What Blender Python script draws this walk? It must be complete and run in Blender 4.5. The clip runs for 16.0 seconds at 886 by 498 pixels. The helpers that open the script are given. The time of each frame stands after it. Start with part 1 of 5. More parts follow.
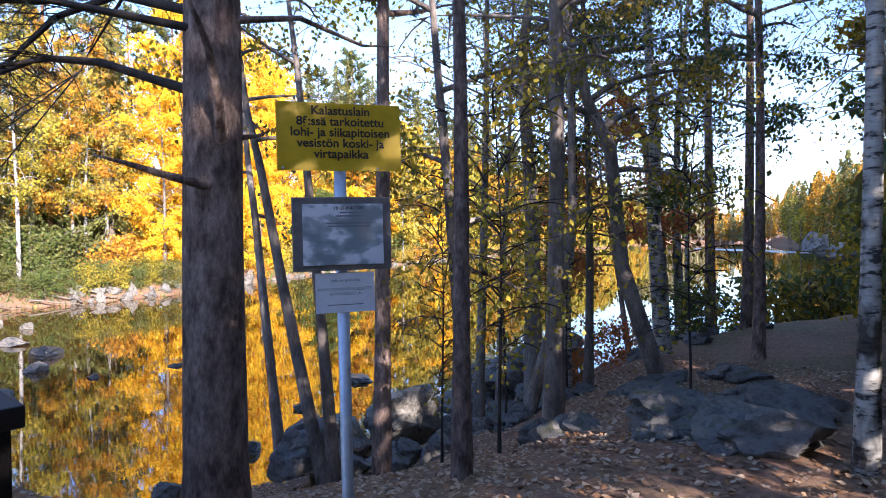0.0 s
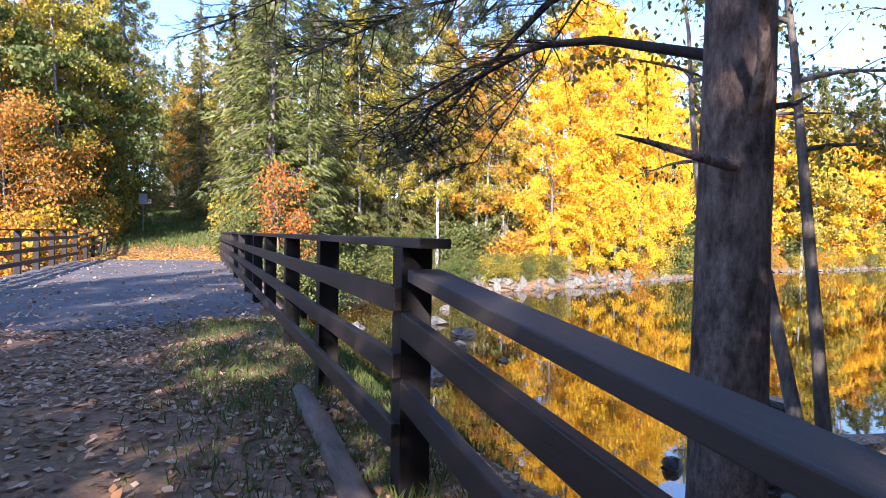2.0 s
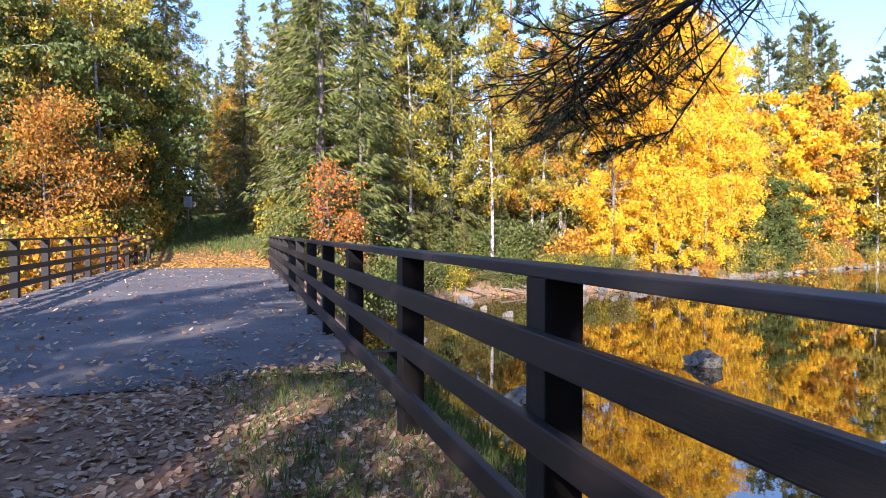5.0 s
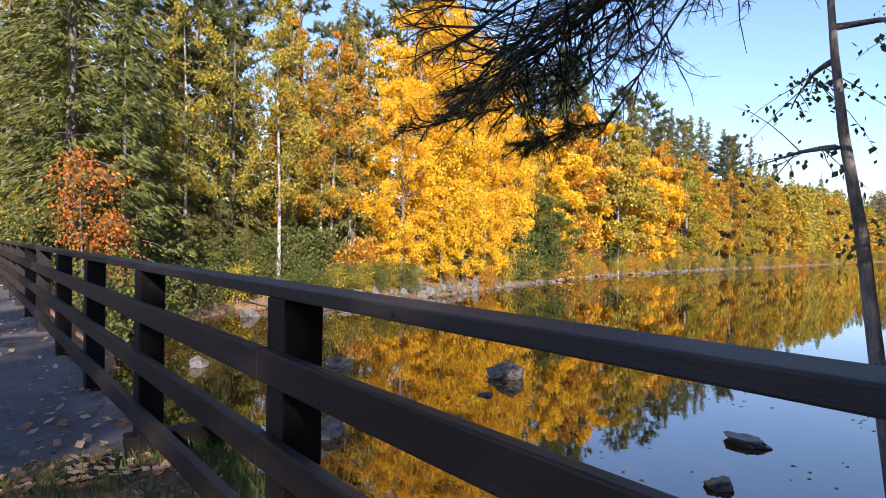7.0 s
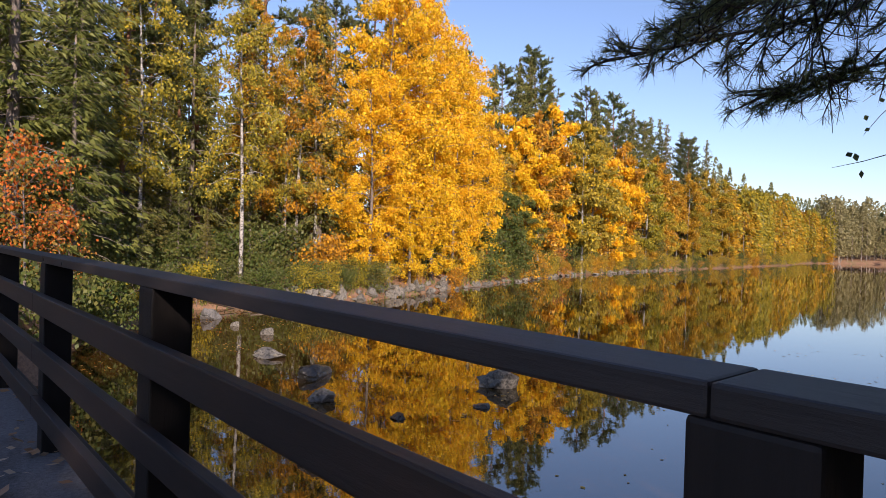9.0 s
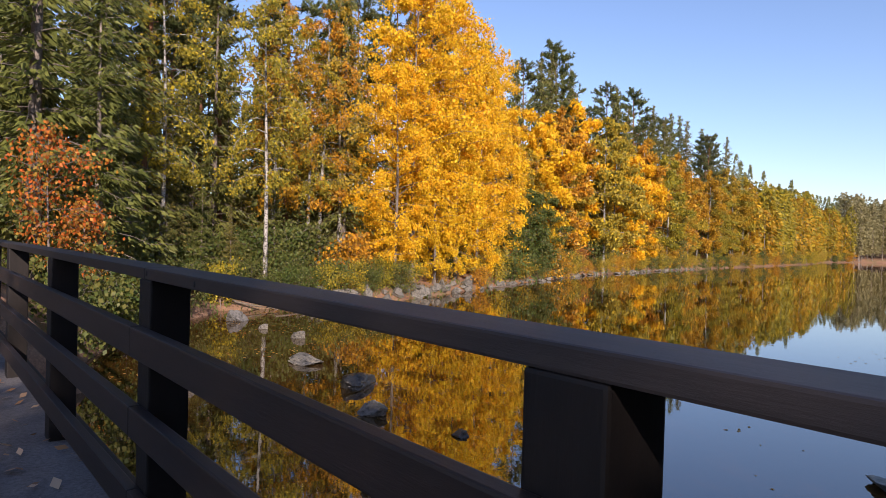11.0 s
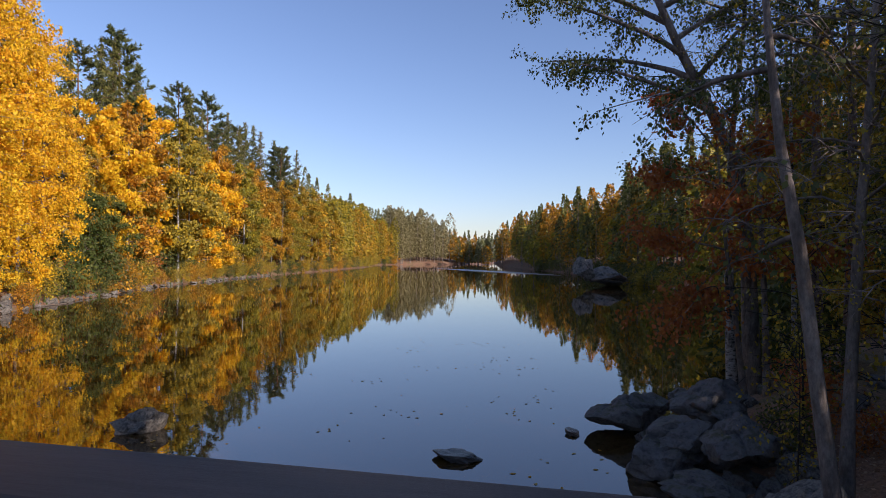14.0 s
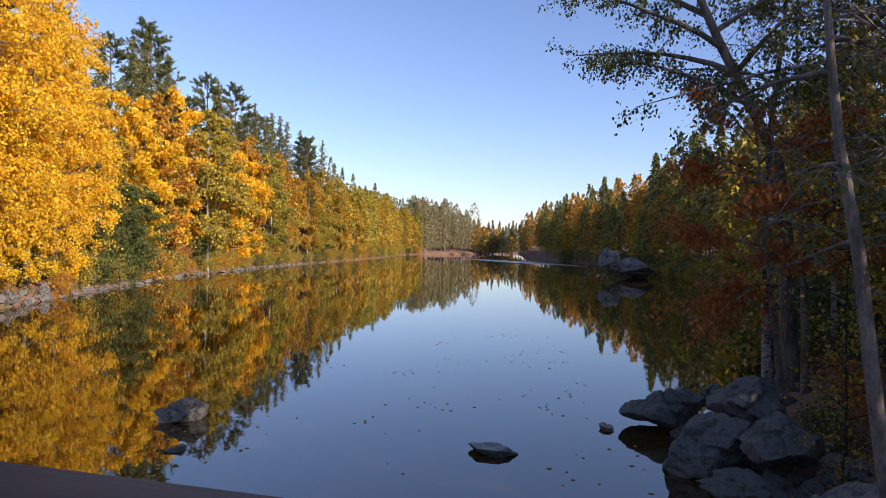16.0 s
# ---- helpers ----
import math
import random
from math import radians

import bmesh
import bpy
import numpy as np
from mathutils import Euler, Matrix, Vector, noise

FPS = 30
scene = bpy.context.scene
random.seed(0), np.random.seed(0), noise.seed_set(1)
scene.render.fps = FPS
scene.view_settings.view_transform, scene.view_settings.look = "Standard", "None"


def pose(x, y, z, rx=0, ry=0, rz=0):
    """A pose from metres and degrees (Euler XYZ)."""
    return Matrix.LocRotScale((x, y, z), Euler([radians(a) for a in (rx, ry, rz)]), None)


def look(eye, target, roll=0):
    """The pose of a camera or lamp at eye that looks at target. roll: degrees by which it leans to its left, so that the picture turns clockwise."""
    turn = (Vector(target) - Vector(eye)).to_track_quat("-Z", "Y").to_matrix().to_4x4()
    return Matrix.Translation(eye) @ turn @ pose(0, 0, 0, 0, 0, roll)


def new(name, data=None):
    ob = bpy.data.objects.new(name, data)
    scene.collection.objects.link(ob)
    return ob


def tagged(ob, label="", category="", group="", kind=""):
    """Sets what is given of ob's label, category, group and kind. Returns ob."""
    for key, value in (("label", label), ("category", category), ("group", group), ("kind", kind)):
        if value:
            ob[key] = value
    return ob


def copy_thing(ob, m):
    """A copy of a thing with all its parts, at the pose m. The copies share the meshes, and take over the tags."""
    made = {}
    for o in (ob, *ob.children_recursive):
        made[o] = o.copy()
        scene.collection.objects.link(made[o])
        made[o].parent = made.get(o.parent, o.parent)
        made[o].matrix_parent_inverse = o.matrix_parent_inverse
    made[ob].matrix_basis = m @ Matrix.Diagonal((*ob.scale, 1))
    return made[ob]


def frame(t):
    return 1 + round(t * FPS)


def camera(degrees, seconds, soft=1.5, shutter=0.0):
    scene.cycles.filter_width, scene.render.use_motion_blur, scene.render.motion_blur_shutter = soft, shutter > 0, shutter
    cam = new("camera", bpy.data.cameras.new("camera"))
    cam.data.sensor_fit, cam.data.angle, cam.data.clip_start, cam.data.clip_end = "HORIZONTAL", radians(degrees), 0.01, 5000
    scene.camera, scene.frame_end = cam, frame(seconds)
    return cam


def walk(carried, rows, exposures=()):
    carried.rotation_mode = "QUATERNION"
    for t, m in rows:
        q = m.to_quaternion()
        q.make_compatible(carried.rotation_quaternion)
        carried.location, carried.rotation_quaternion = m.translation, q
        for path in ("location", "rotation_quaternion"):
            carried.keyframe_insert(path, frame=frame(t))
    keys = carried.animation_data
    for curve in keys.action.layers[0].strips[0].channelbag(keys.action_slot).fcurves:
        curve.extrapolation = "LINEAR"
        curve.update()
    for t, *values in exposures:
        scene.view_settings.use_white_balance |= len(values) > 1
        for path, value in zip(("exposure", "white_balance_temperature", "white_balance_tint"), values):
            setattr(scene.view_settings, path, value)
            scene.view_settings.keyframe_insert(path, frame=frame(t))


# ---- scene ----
cam = camera(70.4, 16.0, soft=0.6)
PATH = [
    (0, (-0.664, -3.959, 1.218), (0.952, -2.781, 1.179), -0.5),
    (0.5, (-0.717, -3.702, 1.193), (0.557, -2.16, 1.171), -0.1),
    (1, (-0.731, -3.436, 1.229), (0.196, -1.664, 1.192), 0.1),
    (1.5, (-0.816, -3.118, 1.188), (0.03, -1.307, 1.132), 0.3),
    (2, (-0.987, -2.648, 1.167), (-0.26, -0.785, 1.122), 0.9),
    (2.5, (-0.962, -2.07, 1.249), (-0.401, -0.152, 1.177), -0.2),
    (3, (-0.955, -1.683, 1.257), (-0.419, 0.242, 1.182), -1.4),
    (5.3, (-1.115, 0.407, 1.261), (-0.471, 2.299, 1.219), 0.8),
    (5.5, (-1.135, 0.558, 1.286), (-0.428, 2.428, 1.239), 0.8),
    (6, (-1.227, 0.987, 1.345), (-0.374, 2.795, 1.304), 2.0),
    (6.5, (-1.114, 1.504, 1.295), (-0.033, 3.187, 1.268), 1.1),
    (7, (-1.004, 1.991, 1.309), (0.219, 3.574, 1.288), 1.0),
    (7.5, (-0.943, 2.399, 1.348), (0.35, 3.925, 1.321), 0.6),
    (8, (-0.889, 2.823, 1.304), (0.445, 4.313, 1.259), 1.3),
    (8.5, (-0.854, 3.31, 1.278), (0.483, 4.798, 1.253), 1.1),
    (9, (-0.839, 3.752, 1.301), (0.49, 5.247, 1.277), 1.6),
    (11.5, (-0.814, 6.044, 1.286), (0.478, 7.57, 1.254), 1.2),
    (12, (-0.758, 6.462, 1.302), (0.519, 8.001, 1.288), 0.4),
    (12.5, (-0.74, 6.684, 1.316), (0.582, 8.185, 1.314), 0.5),
    (13, (-0.791, 6.541, 1.39), (0.755, 7.811, 1.397), 0.5),
    (13.5, (-0.695, 6.221, 1.402), (1.09, 7.122, 1.414), 0.4),
    (14, (-0.603, 6.19, 1.367), (1.354, 6.601, 1.388), 0.8),
    (14.5, (-0.575, 6.221, 1.35), (1.422, 6.323, 1.364), 1.2),
    (15, (-0.626, 6.267, 1.386), (1.374, 6.308, 1.392), 1.3),
    (15.5, (-0.703, 6.366, 1.448), (1.292, 6.508, 1.455), 1.0),
    (16, (-0.75, 6.456, 1.485), (1.191, 6.939, 1.472), 1.1),
]
walk(cam, [(t, look(eye, target, roll)) for t, eye, target, roll in PATH],
     exposures=[(0, 1.85, 5700, 24), (1.5, 1.78, 5650, 24), (3, 1.58, 5600, 24), (5.5, 1.35, 5750, 23), (7, 0.85, 6100, 23), (9, 0.38, 6500, 26), (12.5, 0.29, 6300, 25), (13.3, 0.12, 6250, 26), (14, 0.0, 6200, 27), (14.6, 0.2, 6200, 28), (16, 0.32, 6200, 28)])

# ---- world and sun ----
SUN_EL, SUN_DIR = 24.0, Vector((0.44, 0.90, 0.0)).normalized()      # the way that the light travels over the ground
world = bpy.data.worlds.new("sky")
scene.world = world
world.use_nodes = True
wn = world.node_tree
sky = wn.nodes.new("ShaderNodeTexSky")
sky.sky_type, sky.sun_disc = "NISHITA", False
sky.sun_elevation = radians(SUN_EL)
sky.sun_rotation = math.atan2(-SUN_DIR.x, -SUN_DIR.y)
sky.air_density, sky.dust_density, sky.ozone_density = 1.0, 0.5, 3.0
wn.nodes["Background"].inputs["Strength"].default_value = 0.15
wn.links.new(sky.outputs[0], wn.nodes["Background"].inputs["Color"])

sun = new("sun", bpy.data.lights.new("sun", "SUN"))
sun.data.energy, sun.data.angle, sun.data.color = 5.0, radians(0.6), (1.0, 0.89, 0.72)
sun.matrix_world = look((0, 0, 30), Vector((0, 0, 30)) + SUN_DIR * math.cos(radians(SUN_EL)) - Vector((0, 0, math.sin(radians(SUN_EL)))))

WATER = -2.85
rng = np.random.default_rng(7)


# ---- materials ----
def material(name):
    m = bpy.data.materials.new(name)
    m.use_nodes = True
    return m, m.node_tree.nodes, m.node_tree.links, m.node_tree.nodes["Principled BSDF"]


def ramp(nodes, stops):
    r = nodes.new("ShaderNodeValToRGB")
    while len(r.color_ramp.elements) < len(stops):
        r.color_ramp.elements.new(0.5)
    for e, (p, c) in zip(r.color_ramp.elements, stops):
        e.position, e.color = p, (*c, 1)
    return r


def noise_tex(nodes, links, scale, detail=6, rough=0.6, stretch=None, coord="Object"):
    tc = nodes.new("ShaderNodeTexCoord")
    n = nodes.new("ShaderNodeTexNoise")
    n.inputs["Scale"].default_value, n.inputs["Detail"].default_value, n.inputs["Roughness"].default_value = scale, detail, rough
    if stretch:
        mp = nodes.new("ShaderNodeMapping")
        mp.inputs["Scale"].default_value = stretch
        links.new(tc.outputs[coord], mp.inputs[0])
        links.new(mp.outputs[0], n.inputs["Vector"])
    else:
        links.new(tc.outputs[coord], n.inputs["Vector"])
    return n


def bump(nodes, links, bsdf, height, strength=0.5, distance=0.02):
    b = nodes.new("ShaderNodeBump")
    b.inputs["Strength"].default_value, b.inputs["Distance"].default_value = strength, distance
    links.new(height, b.inputs["Height"])
    links.new(b.outputs[0], bsdf.inputs["Normal"])


def mix(nodes, links, fac, a, b, mode="MIX"):
    m = nodes.new("ShaderNodeMix")
    m.data_type, m.blend_type = "RGBA", mode
    for sock, v in ((m.inputs["Factor"], fac), (m.inputs[6], a), (m.inputs[7], b)):
        if isinstance(v, (int, float)):
            sock.default_value = v
        elif isinstance(v, tuple):
            sock.default_value = (*v, 1)
        else:
            links.new(v, sock)
    return m.outputs[2]


def rough_surface(name, stops, scale, detail_scale, rough=0.85, stretch=None, strength=0.6, distance=0.02, tone=0.35, by_object=0.0, spec=0.3):
    """A surface with a broad and a fine variation of colour, and relief."""
    m, nodes, links, bsdf = material(name)
    broad = noise_tex(nodes, links, scale, 5, 0.6, stretch)
    fine = noise_tex(nodes, links, detail_scale, 8, 0.7, stretch)
    r = ramp(nodes, stops)
    links.new(broad.outputs["Fac"], r.inputs[0])
    f = ramp(nodes, [(0.3, (1 - tone,) * 3), (0.7, (1 + tone * 0.4,) * 3)])
    links.new(fine.outputs["Fac"], f.inputs[0])
    col = mix(nodes, links, 1.0, r.outputs[0], f.outputs[0], "MULTIPLY")
    if by_object:
        info = nodes.new("ShaderNodeObjectInfo")
        o = ramp(nodes, [(0.0, (1 - by_object,) * 3), (1.0, (1 + by_object * 0.5,) * 3)])
        links.new(info.outputs["Random"], o.inputs[0])
        col = mix(nodes, links, 1.0, col, o.outputs[0], "MULTIPLY")
    links.new(col, bsdf.inputs["Base Color"])
    bsdf.inputs["Roughness"].default_value = rough
    bsdf.inputs["Specular IOR Level"].default_value = spec
    bump(nodes, links, bsdf, fine.outputs["Fac"], strength, distance)
    return m


def leaf_material(name, colours, through_light=0.3, vary=0.25, gloss=0.5):
    """Leaves: each one takes its own colour; light passes through."""
    m, nodes, links, bsdf = material(name)
    geo = nodes.new("ShaderNodeNewGeometry")
    r = ramp(nodes, [(i / max(1, len(colours) - 1), c) for i, c in enumerate(colours)])
    links.new(geo.outputs["Random Per Island"], r.inputs[0])
    info = nodes.new("ShaderNodeObjectInfo")
    o = ramp(nodes, [(0.0, (1 - vary, 1 - vary * 0.6, 1 - vary)), (0.5, (1, 1, 1)), (1.0, (1, 1 - vary * 0.5, 0.9))])
    links.new(info.outputs["Random"], o.inputs[0])
    col = mix(nodes, links, 1.0, r.outputs[0], o.outputs[0], "MULTIPLY")
    links.new(col, bsdf.inputs["Base Color"])
    bsdf.inputs["Roughness"].default_value = gloss
    bsdf.inputs["Specular IOR Level"].default_value = 0.25
    tr = nodes.new("ShaderNodeBsdfTranslucent")
    links.new(col, tr.inputs["Color"])
    ms = nodes.new("ShaderNodeMixShader")
    ms.inputs[0].default_value = through_light
    links.new(bsdf.outputs[0], ms.inputs[1])
    links.new(tr.outputs[0], ms.inputs[2])
    links.new(ms.outputs[0], nodes["Material Output"].inputs["Surface"])
    return m


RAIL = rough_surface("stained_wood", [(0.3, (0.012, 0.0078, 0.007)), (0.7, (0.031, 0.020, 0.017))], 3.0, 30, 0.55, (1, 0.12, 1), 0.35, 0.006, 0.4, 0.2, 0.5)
# top rail: same stain, base colour raised for the sky light lying on it
RAIL_TOP = rough_surface("skylit_wood", [(0.3, (0.021, 0.016, 0.015)), (0.7, (0.048, 0.037, 0.034))], 2.0, 40, 0.6, (1, 0.1, 1), 0.35, 0.005, 0.35, 0.2, 0.5)
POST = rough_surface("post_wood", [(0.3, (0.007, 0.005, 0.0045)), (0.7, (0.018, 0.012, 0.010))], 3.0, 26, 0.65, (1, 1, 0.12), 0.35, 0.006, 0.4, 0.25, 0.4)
GRAVEL = rough_surface("gravel", [(0.3, (0.12, 0.11, 0.11)), (0.7, (0.20, 0.185, 0.18))], 0.8, 45, 0.9, None, 0.7, 0.02, 0.5)
STONE = rough_surface("lichen_stone", [(0.34, (0.06, 0.058, 0.05)), (0.45, (0.19, 0.178, 0.155)), (0.54, (0.30, 0.275, 0.225)), (0.64, (0.15, 0.14, 0.125))], 9.0, 45, 0.85, None, 0.7, 0.05, 0.5, 0.3)
WET_STONE = rough_surface("wet_stone", [(0.3, (0.03, 0.028, 0.025)), (0.7, (0.09, 0.085, 0.075))], 2.5, 14, 0.35, None, 0.6, 0.04, 0.4, 0.3, 0.5)
PINE_BARK = rough_surface("pine_bark", [(0.35, (0.15, 0.10, 0.08)), (0.5, (0.32, 0.225, 0.18)), (0.65, (0.45, 0.33, 0.275))], 9.0, 26, 0.9, (1, 1, 0.45), 1.0, 0.05, 0.65, 0.2)
RED_BARK = rough_surface("upper_pine_bark", [(0.3, (0.20, 0.09, 0.05)), (0.7, (0.36, 0.18, 0.10))], 4.0, 24, 0.9, (1, 1, 0.4), 0.7, 0.03, 0.5, 0.25)
GREY_BARK = rough_surface("grey_bark", [(0.35, (0.14, 0.115, 0.095)), (0.65, (0.34, 0.285, 0.24))], 5.0, 30, 0.9, (1, 1, 0.4), 0.7, 0.02, 0.5, 0.3)
TWIG = rough_surface("twig_bark", [(0.3, (0.03, 0.024, 0.02)), (0.7, (0.07, 0.055, 0.045))], 8.0, 40, 0.9, None, 0.4, 0.01, 0.4)


def birch_bark():
    m, nodes, links, bsdf = material("birch_bark")
    band = noise_tex(nodes, links, 3.0, 5, 0.65, (2.2, 2.2, 7.0))
    patch = noise_tex(nodes, links, 1.6, 4, 0.6, (2, 2, 0.9))
    r = ramp(nodes, [(0.40, (0.03, 0.027, 0.024)), (0.47, (0.32, 0.30, 0.265)), (0.7, (0.52, 0.50, 0.45))])
    links.new(band.outputs["Fac"], r.inputs[0])
    p = ramp(nodes, [(0.40, (0.12, 0.105, 0.09)), (0.5, (1, 1, 1))])
    links.new(patch.outputs["Fac"], p.inputs[0])
    links.new(mix(nodes, links, 1.0, r.outputs[0], p.outputs[0], "MULTIPLY"), bsdf.inputs["Base Color"])
    bsdf.inputs["Roughness"].default_value = 0.7
    bump(nodes, links, bsdf, band.outputs["Fac"], 0.4, 0.01)
    return m


BIRCH_BARK = birch_bark()
GOLD = leaf_material("gold_leaf", [(0.56, 0.31, 0.008), (0.90, 0.55, 0.014), (0.98, 0.67, 0.026), (0.86, 0.50, 0.012), (0.68, 0.36, 0.010)], 0.35, 0.12)
# amber and turning leaves: darkest stops also stand in for shadow between the leaves
AMBER = leaf_material("amber_leaf", [(0.22, 0.11, 0.014), (0.66, 0.34, 0.016), (0.20, 0.15, 0.03), (0.78, 0.44, 0.025), (0.40, 0.19, 0.015)])
LIME = leaf_material("turning_leaf", [(0.13, 0.14, 0.03), (0.48, 0.36, 0.035), (0.26, 0.23, 0.04), (0.68, 0.47, 0.03), (0.10, 0.115, 0.03)])
GREEN = leaf_material("green_leaf", [(0.06, 0.10, 0.025), (0.12, 0.15, 0.035), (0.17, 0.17, 0.04), (0.08, 0.11, 0.03)])
RED = leaf_material("red_leaf", [(0.50, 0.10, 0.02), (0.62, 0.18, 0.03), (0.56, 0.30, 0.04), (0.24, 0.18, 0.04), (0.46, 0.11, 0.02)])
RUST = leaf_material("rust_leaf", [(0.46, 0.12, 0.03), (0.52, 0.20, 0.045), (0.34, 0.09, 0.03)])
SPRUCE = leaf_material("spruce_needles", [(0.07, 0.082, 0.022), (0.16, 0.165, 0.042), (0.28, 0.265, 0.065), (0.10, 0.108, 0.028)], 0.3, 0.25)
# far conifers only: olive green, with distant haze put in by lightening the colour
OLIVE = leaf_material("hazed_olive_needles", [(0.20, 0.20, 0.09), (0.33, 0.31, 0.14), (0.25, 0.24, 0.11)], 0.3, 0.25)
PINE = leaf_material("pine_needles", [(0.06, 0.08, 0.032), (0.13, 0.15, 0.055), (0.20, 0.21, 0.075)], 0.25, 0.2)
GRASS = leaf_material("grass_blades", [(0.06, 0.11, 0.026), (0.10, 0.15, 0.035), (0.17, 0.18, 0.05), (0.07, 0.12, 0.03)], 0.3, 0.1, 0.7)
LITTER = leaf_material("fallen_leaf", [(0.30, 0.165, 0.09), (0.46, 0.29, 0.17), (0.58, 0.42, 0.29), (0.20, 0.105, 0.06), (0.36, 0.18, 0.075)], 0.15, 0.1, 0.75)
GOLD_LITTER = leaf_material("golden_fallen_leaf", [(0.60, 0.32, 0.05), (0.50, 0.24, 0.04), (0.68, 0.42, 0.10), (0.36, 0.18, 0.05)], 0.15, 0.1, 0.7)


def water_material():
    m, nodes, links, bsdf = material("lake_water")
    bsdf.inputs["Base Color"].default_value = (0.055, 0.028, 0.006, 1)
    bsdf.inputs["Roughness"].default_value = 0.015
    bsdf.inputs["IOR"].default_value = 2.35
    near = noise_tex(nodes, links, 2.4, 3, 0.5, (1.0, 1.5, 1))
    wide = noise_tex(nodes, links, 0.25, 2, 0.5)
    add = nodes.new("ShaderNodeMath")
    add.operation = "MULTIPLY_ADD"
    links.new(near.outputs["Fac"], add.inputs[0])
    add.inputs[1].default_value = 0.35
    links.new(wide.outputs["Fac"], add.inputs[2])
    bump(nodes, links, bsdf, add.outputs[0], 0.055, 0.05)
    return m


WATER_MAT = water_material()


def ground_material():
    m, nodes, links, bsdf = material("leaf_strewn_earth")
    broad = noise_tex(nodes, links, 0.35, 4, 0.6)
    fine = noise_tex(nodes, links, 14, 8, 0.75)
    earth = ramp(nodes, [(0.35, (0.20, 0.115, 0.075)), (0.5, (0.32, 0.19, 0.12)), (0.65, (0.23, 0.17, 0.09))])
    links.new(broad.outputs["Fac"], earth.inputs[0])
    f = ramp(nodes, [(0.3, (0.45, 0.45, 0.45)), (0.55, (1, 1, 1)), (0.7, (1.5, 1.3, 1.1))])
    links.new(fine.outputs["Fac"], f.inputs[0])
    links.new(mix(nodes, links, 1.0, earth.outputs[0], f.outputs[0], "MULTIPLY"), bsdf.inputs["Base Color"])
    bsdf.inputs["Roughness"].default_value = 0.95
    bsdf.inputs["Specular IOR Level"].default_value = 0.15
    bump(nodes, links, bsdf, fine.outputs["Fac"], 0.8, 0.04)
    return m


EARTH = ground_material()


# ---- mesh helpers ----
def mesh_from(name, verts, faces, mats, which=None, smooth=False):
    me = bpy.data.meshes.new(name)
    me.from_pydata([tuple(v) for v in verts], [], faces)
    for m in mats:
        me.materials.append(m)
    if which is not None:
        me.polygons.foreach_set("material_index", which)
    if smooth:
        me.polygons.foreach_set("use_smooth", [True] * len(me.polygons))
    me.update()
    return me


def part(name, bm, mat, parent=None, label=""):
    me = bpy.data.meshes.new(name)
    bm.to_mesh(me)
    bm.free()
    me.materials.append(mat)
    ob = new(name, me)
    ob.parent = parent
    return tagged(ob, label)


def mesh_part(name, me, parent=None, label=""):
    ob = new(name, me)
    ob.parent = parent
    return tagged(ob, label)


def box(bm, size, at=(0, 0, 0), rot=None, bevel=0.0):
    m = Matrix.Translation(at) @ (rot or Matrix()) @ Matrix.Diagonal((*size, 1))
    geo = bmesh.ops.create_cube(bm, size=1, matrix=m)
    if bevel:
        edges = list({e for v in geo["verts"] for e in v.link_edges})
        bmesh.ops.bevel(bm, geom=edges, offset=bevel, segments=2, affect="EDGES", profile=0.6)
    return bm


def beam(bm, a, b, width, height, bevel=0.008):
    """A board from a to b, upright."""
    a, b = Vector(a), Vector(b)
    d = b - a
    rot = d.to_track_quat("Y", "Z").to_matrix().to_4x4()
    return box(bm, (width, d.length, height), (a + b) / 2, rot, bevel)


class Wood:
    """Collects limbs as tubes."""

    def __init__(self):
        self.v, self.f = [], []

    def tube(self, pts, radii, n=6):
        pts = [Vector(p) for p in pts]
        start = len(self.v)
        for i, p in enumerate(pts):
            d = (pts[min(i + 1, len(pts) - 1)] - pts[max(i - 1, 0)]).normalized()
            x = d.orthogonal().normalized() if abs(d.z) < 0.9 else Vector((1, 0, 0))
            x = (x - d * x.dot(d)).normalized()
            y = d.cross(x)
            for k in range(n):
                a = 2 * math.pi * k / n
                self.v.append(p + (x * math.cos(a) + y * math.sin(a)) * radii[i])
        for i in range(len(pts) - 1):
            for k in range(n):
                a, b = start + i * n + k, start + i * n + (k + 1) % n
                self.f.append((a, b, b + n, a + n))
        self.f.append(tuple(start + (len(pts) - 1) * n + k for k in range(n)))

    def mesh(self, name, mat):
        return mesh_from(name, self.v, self.f, [mat], smooth=True)


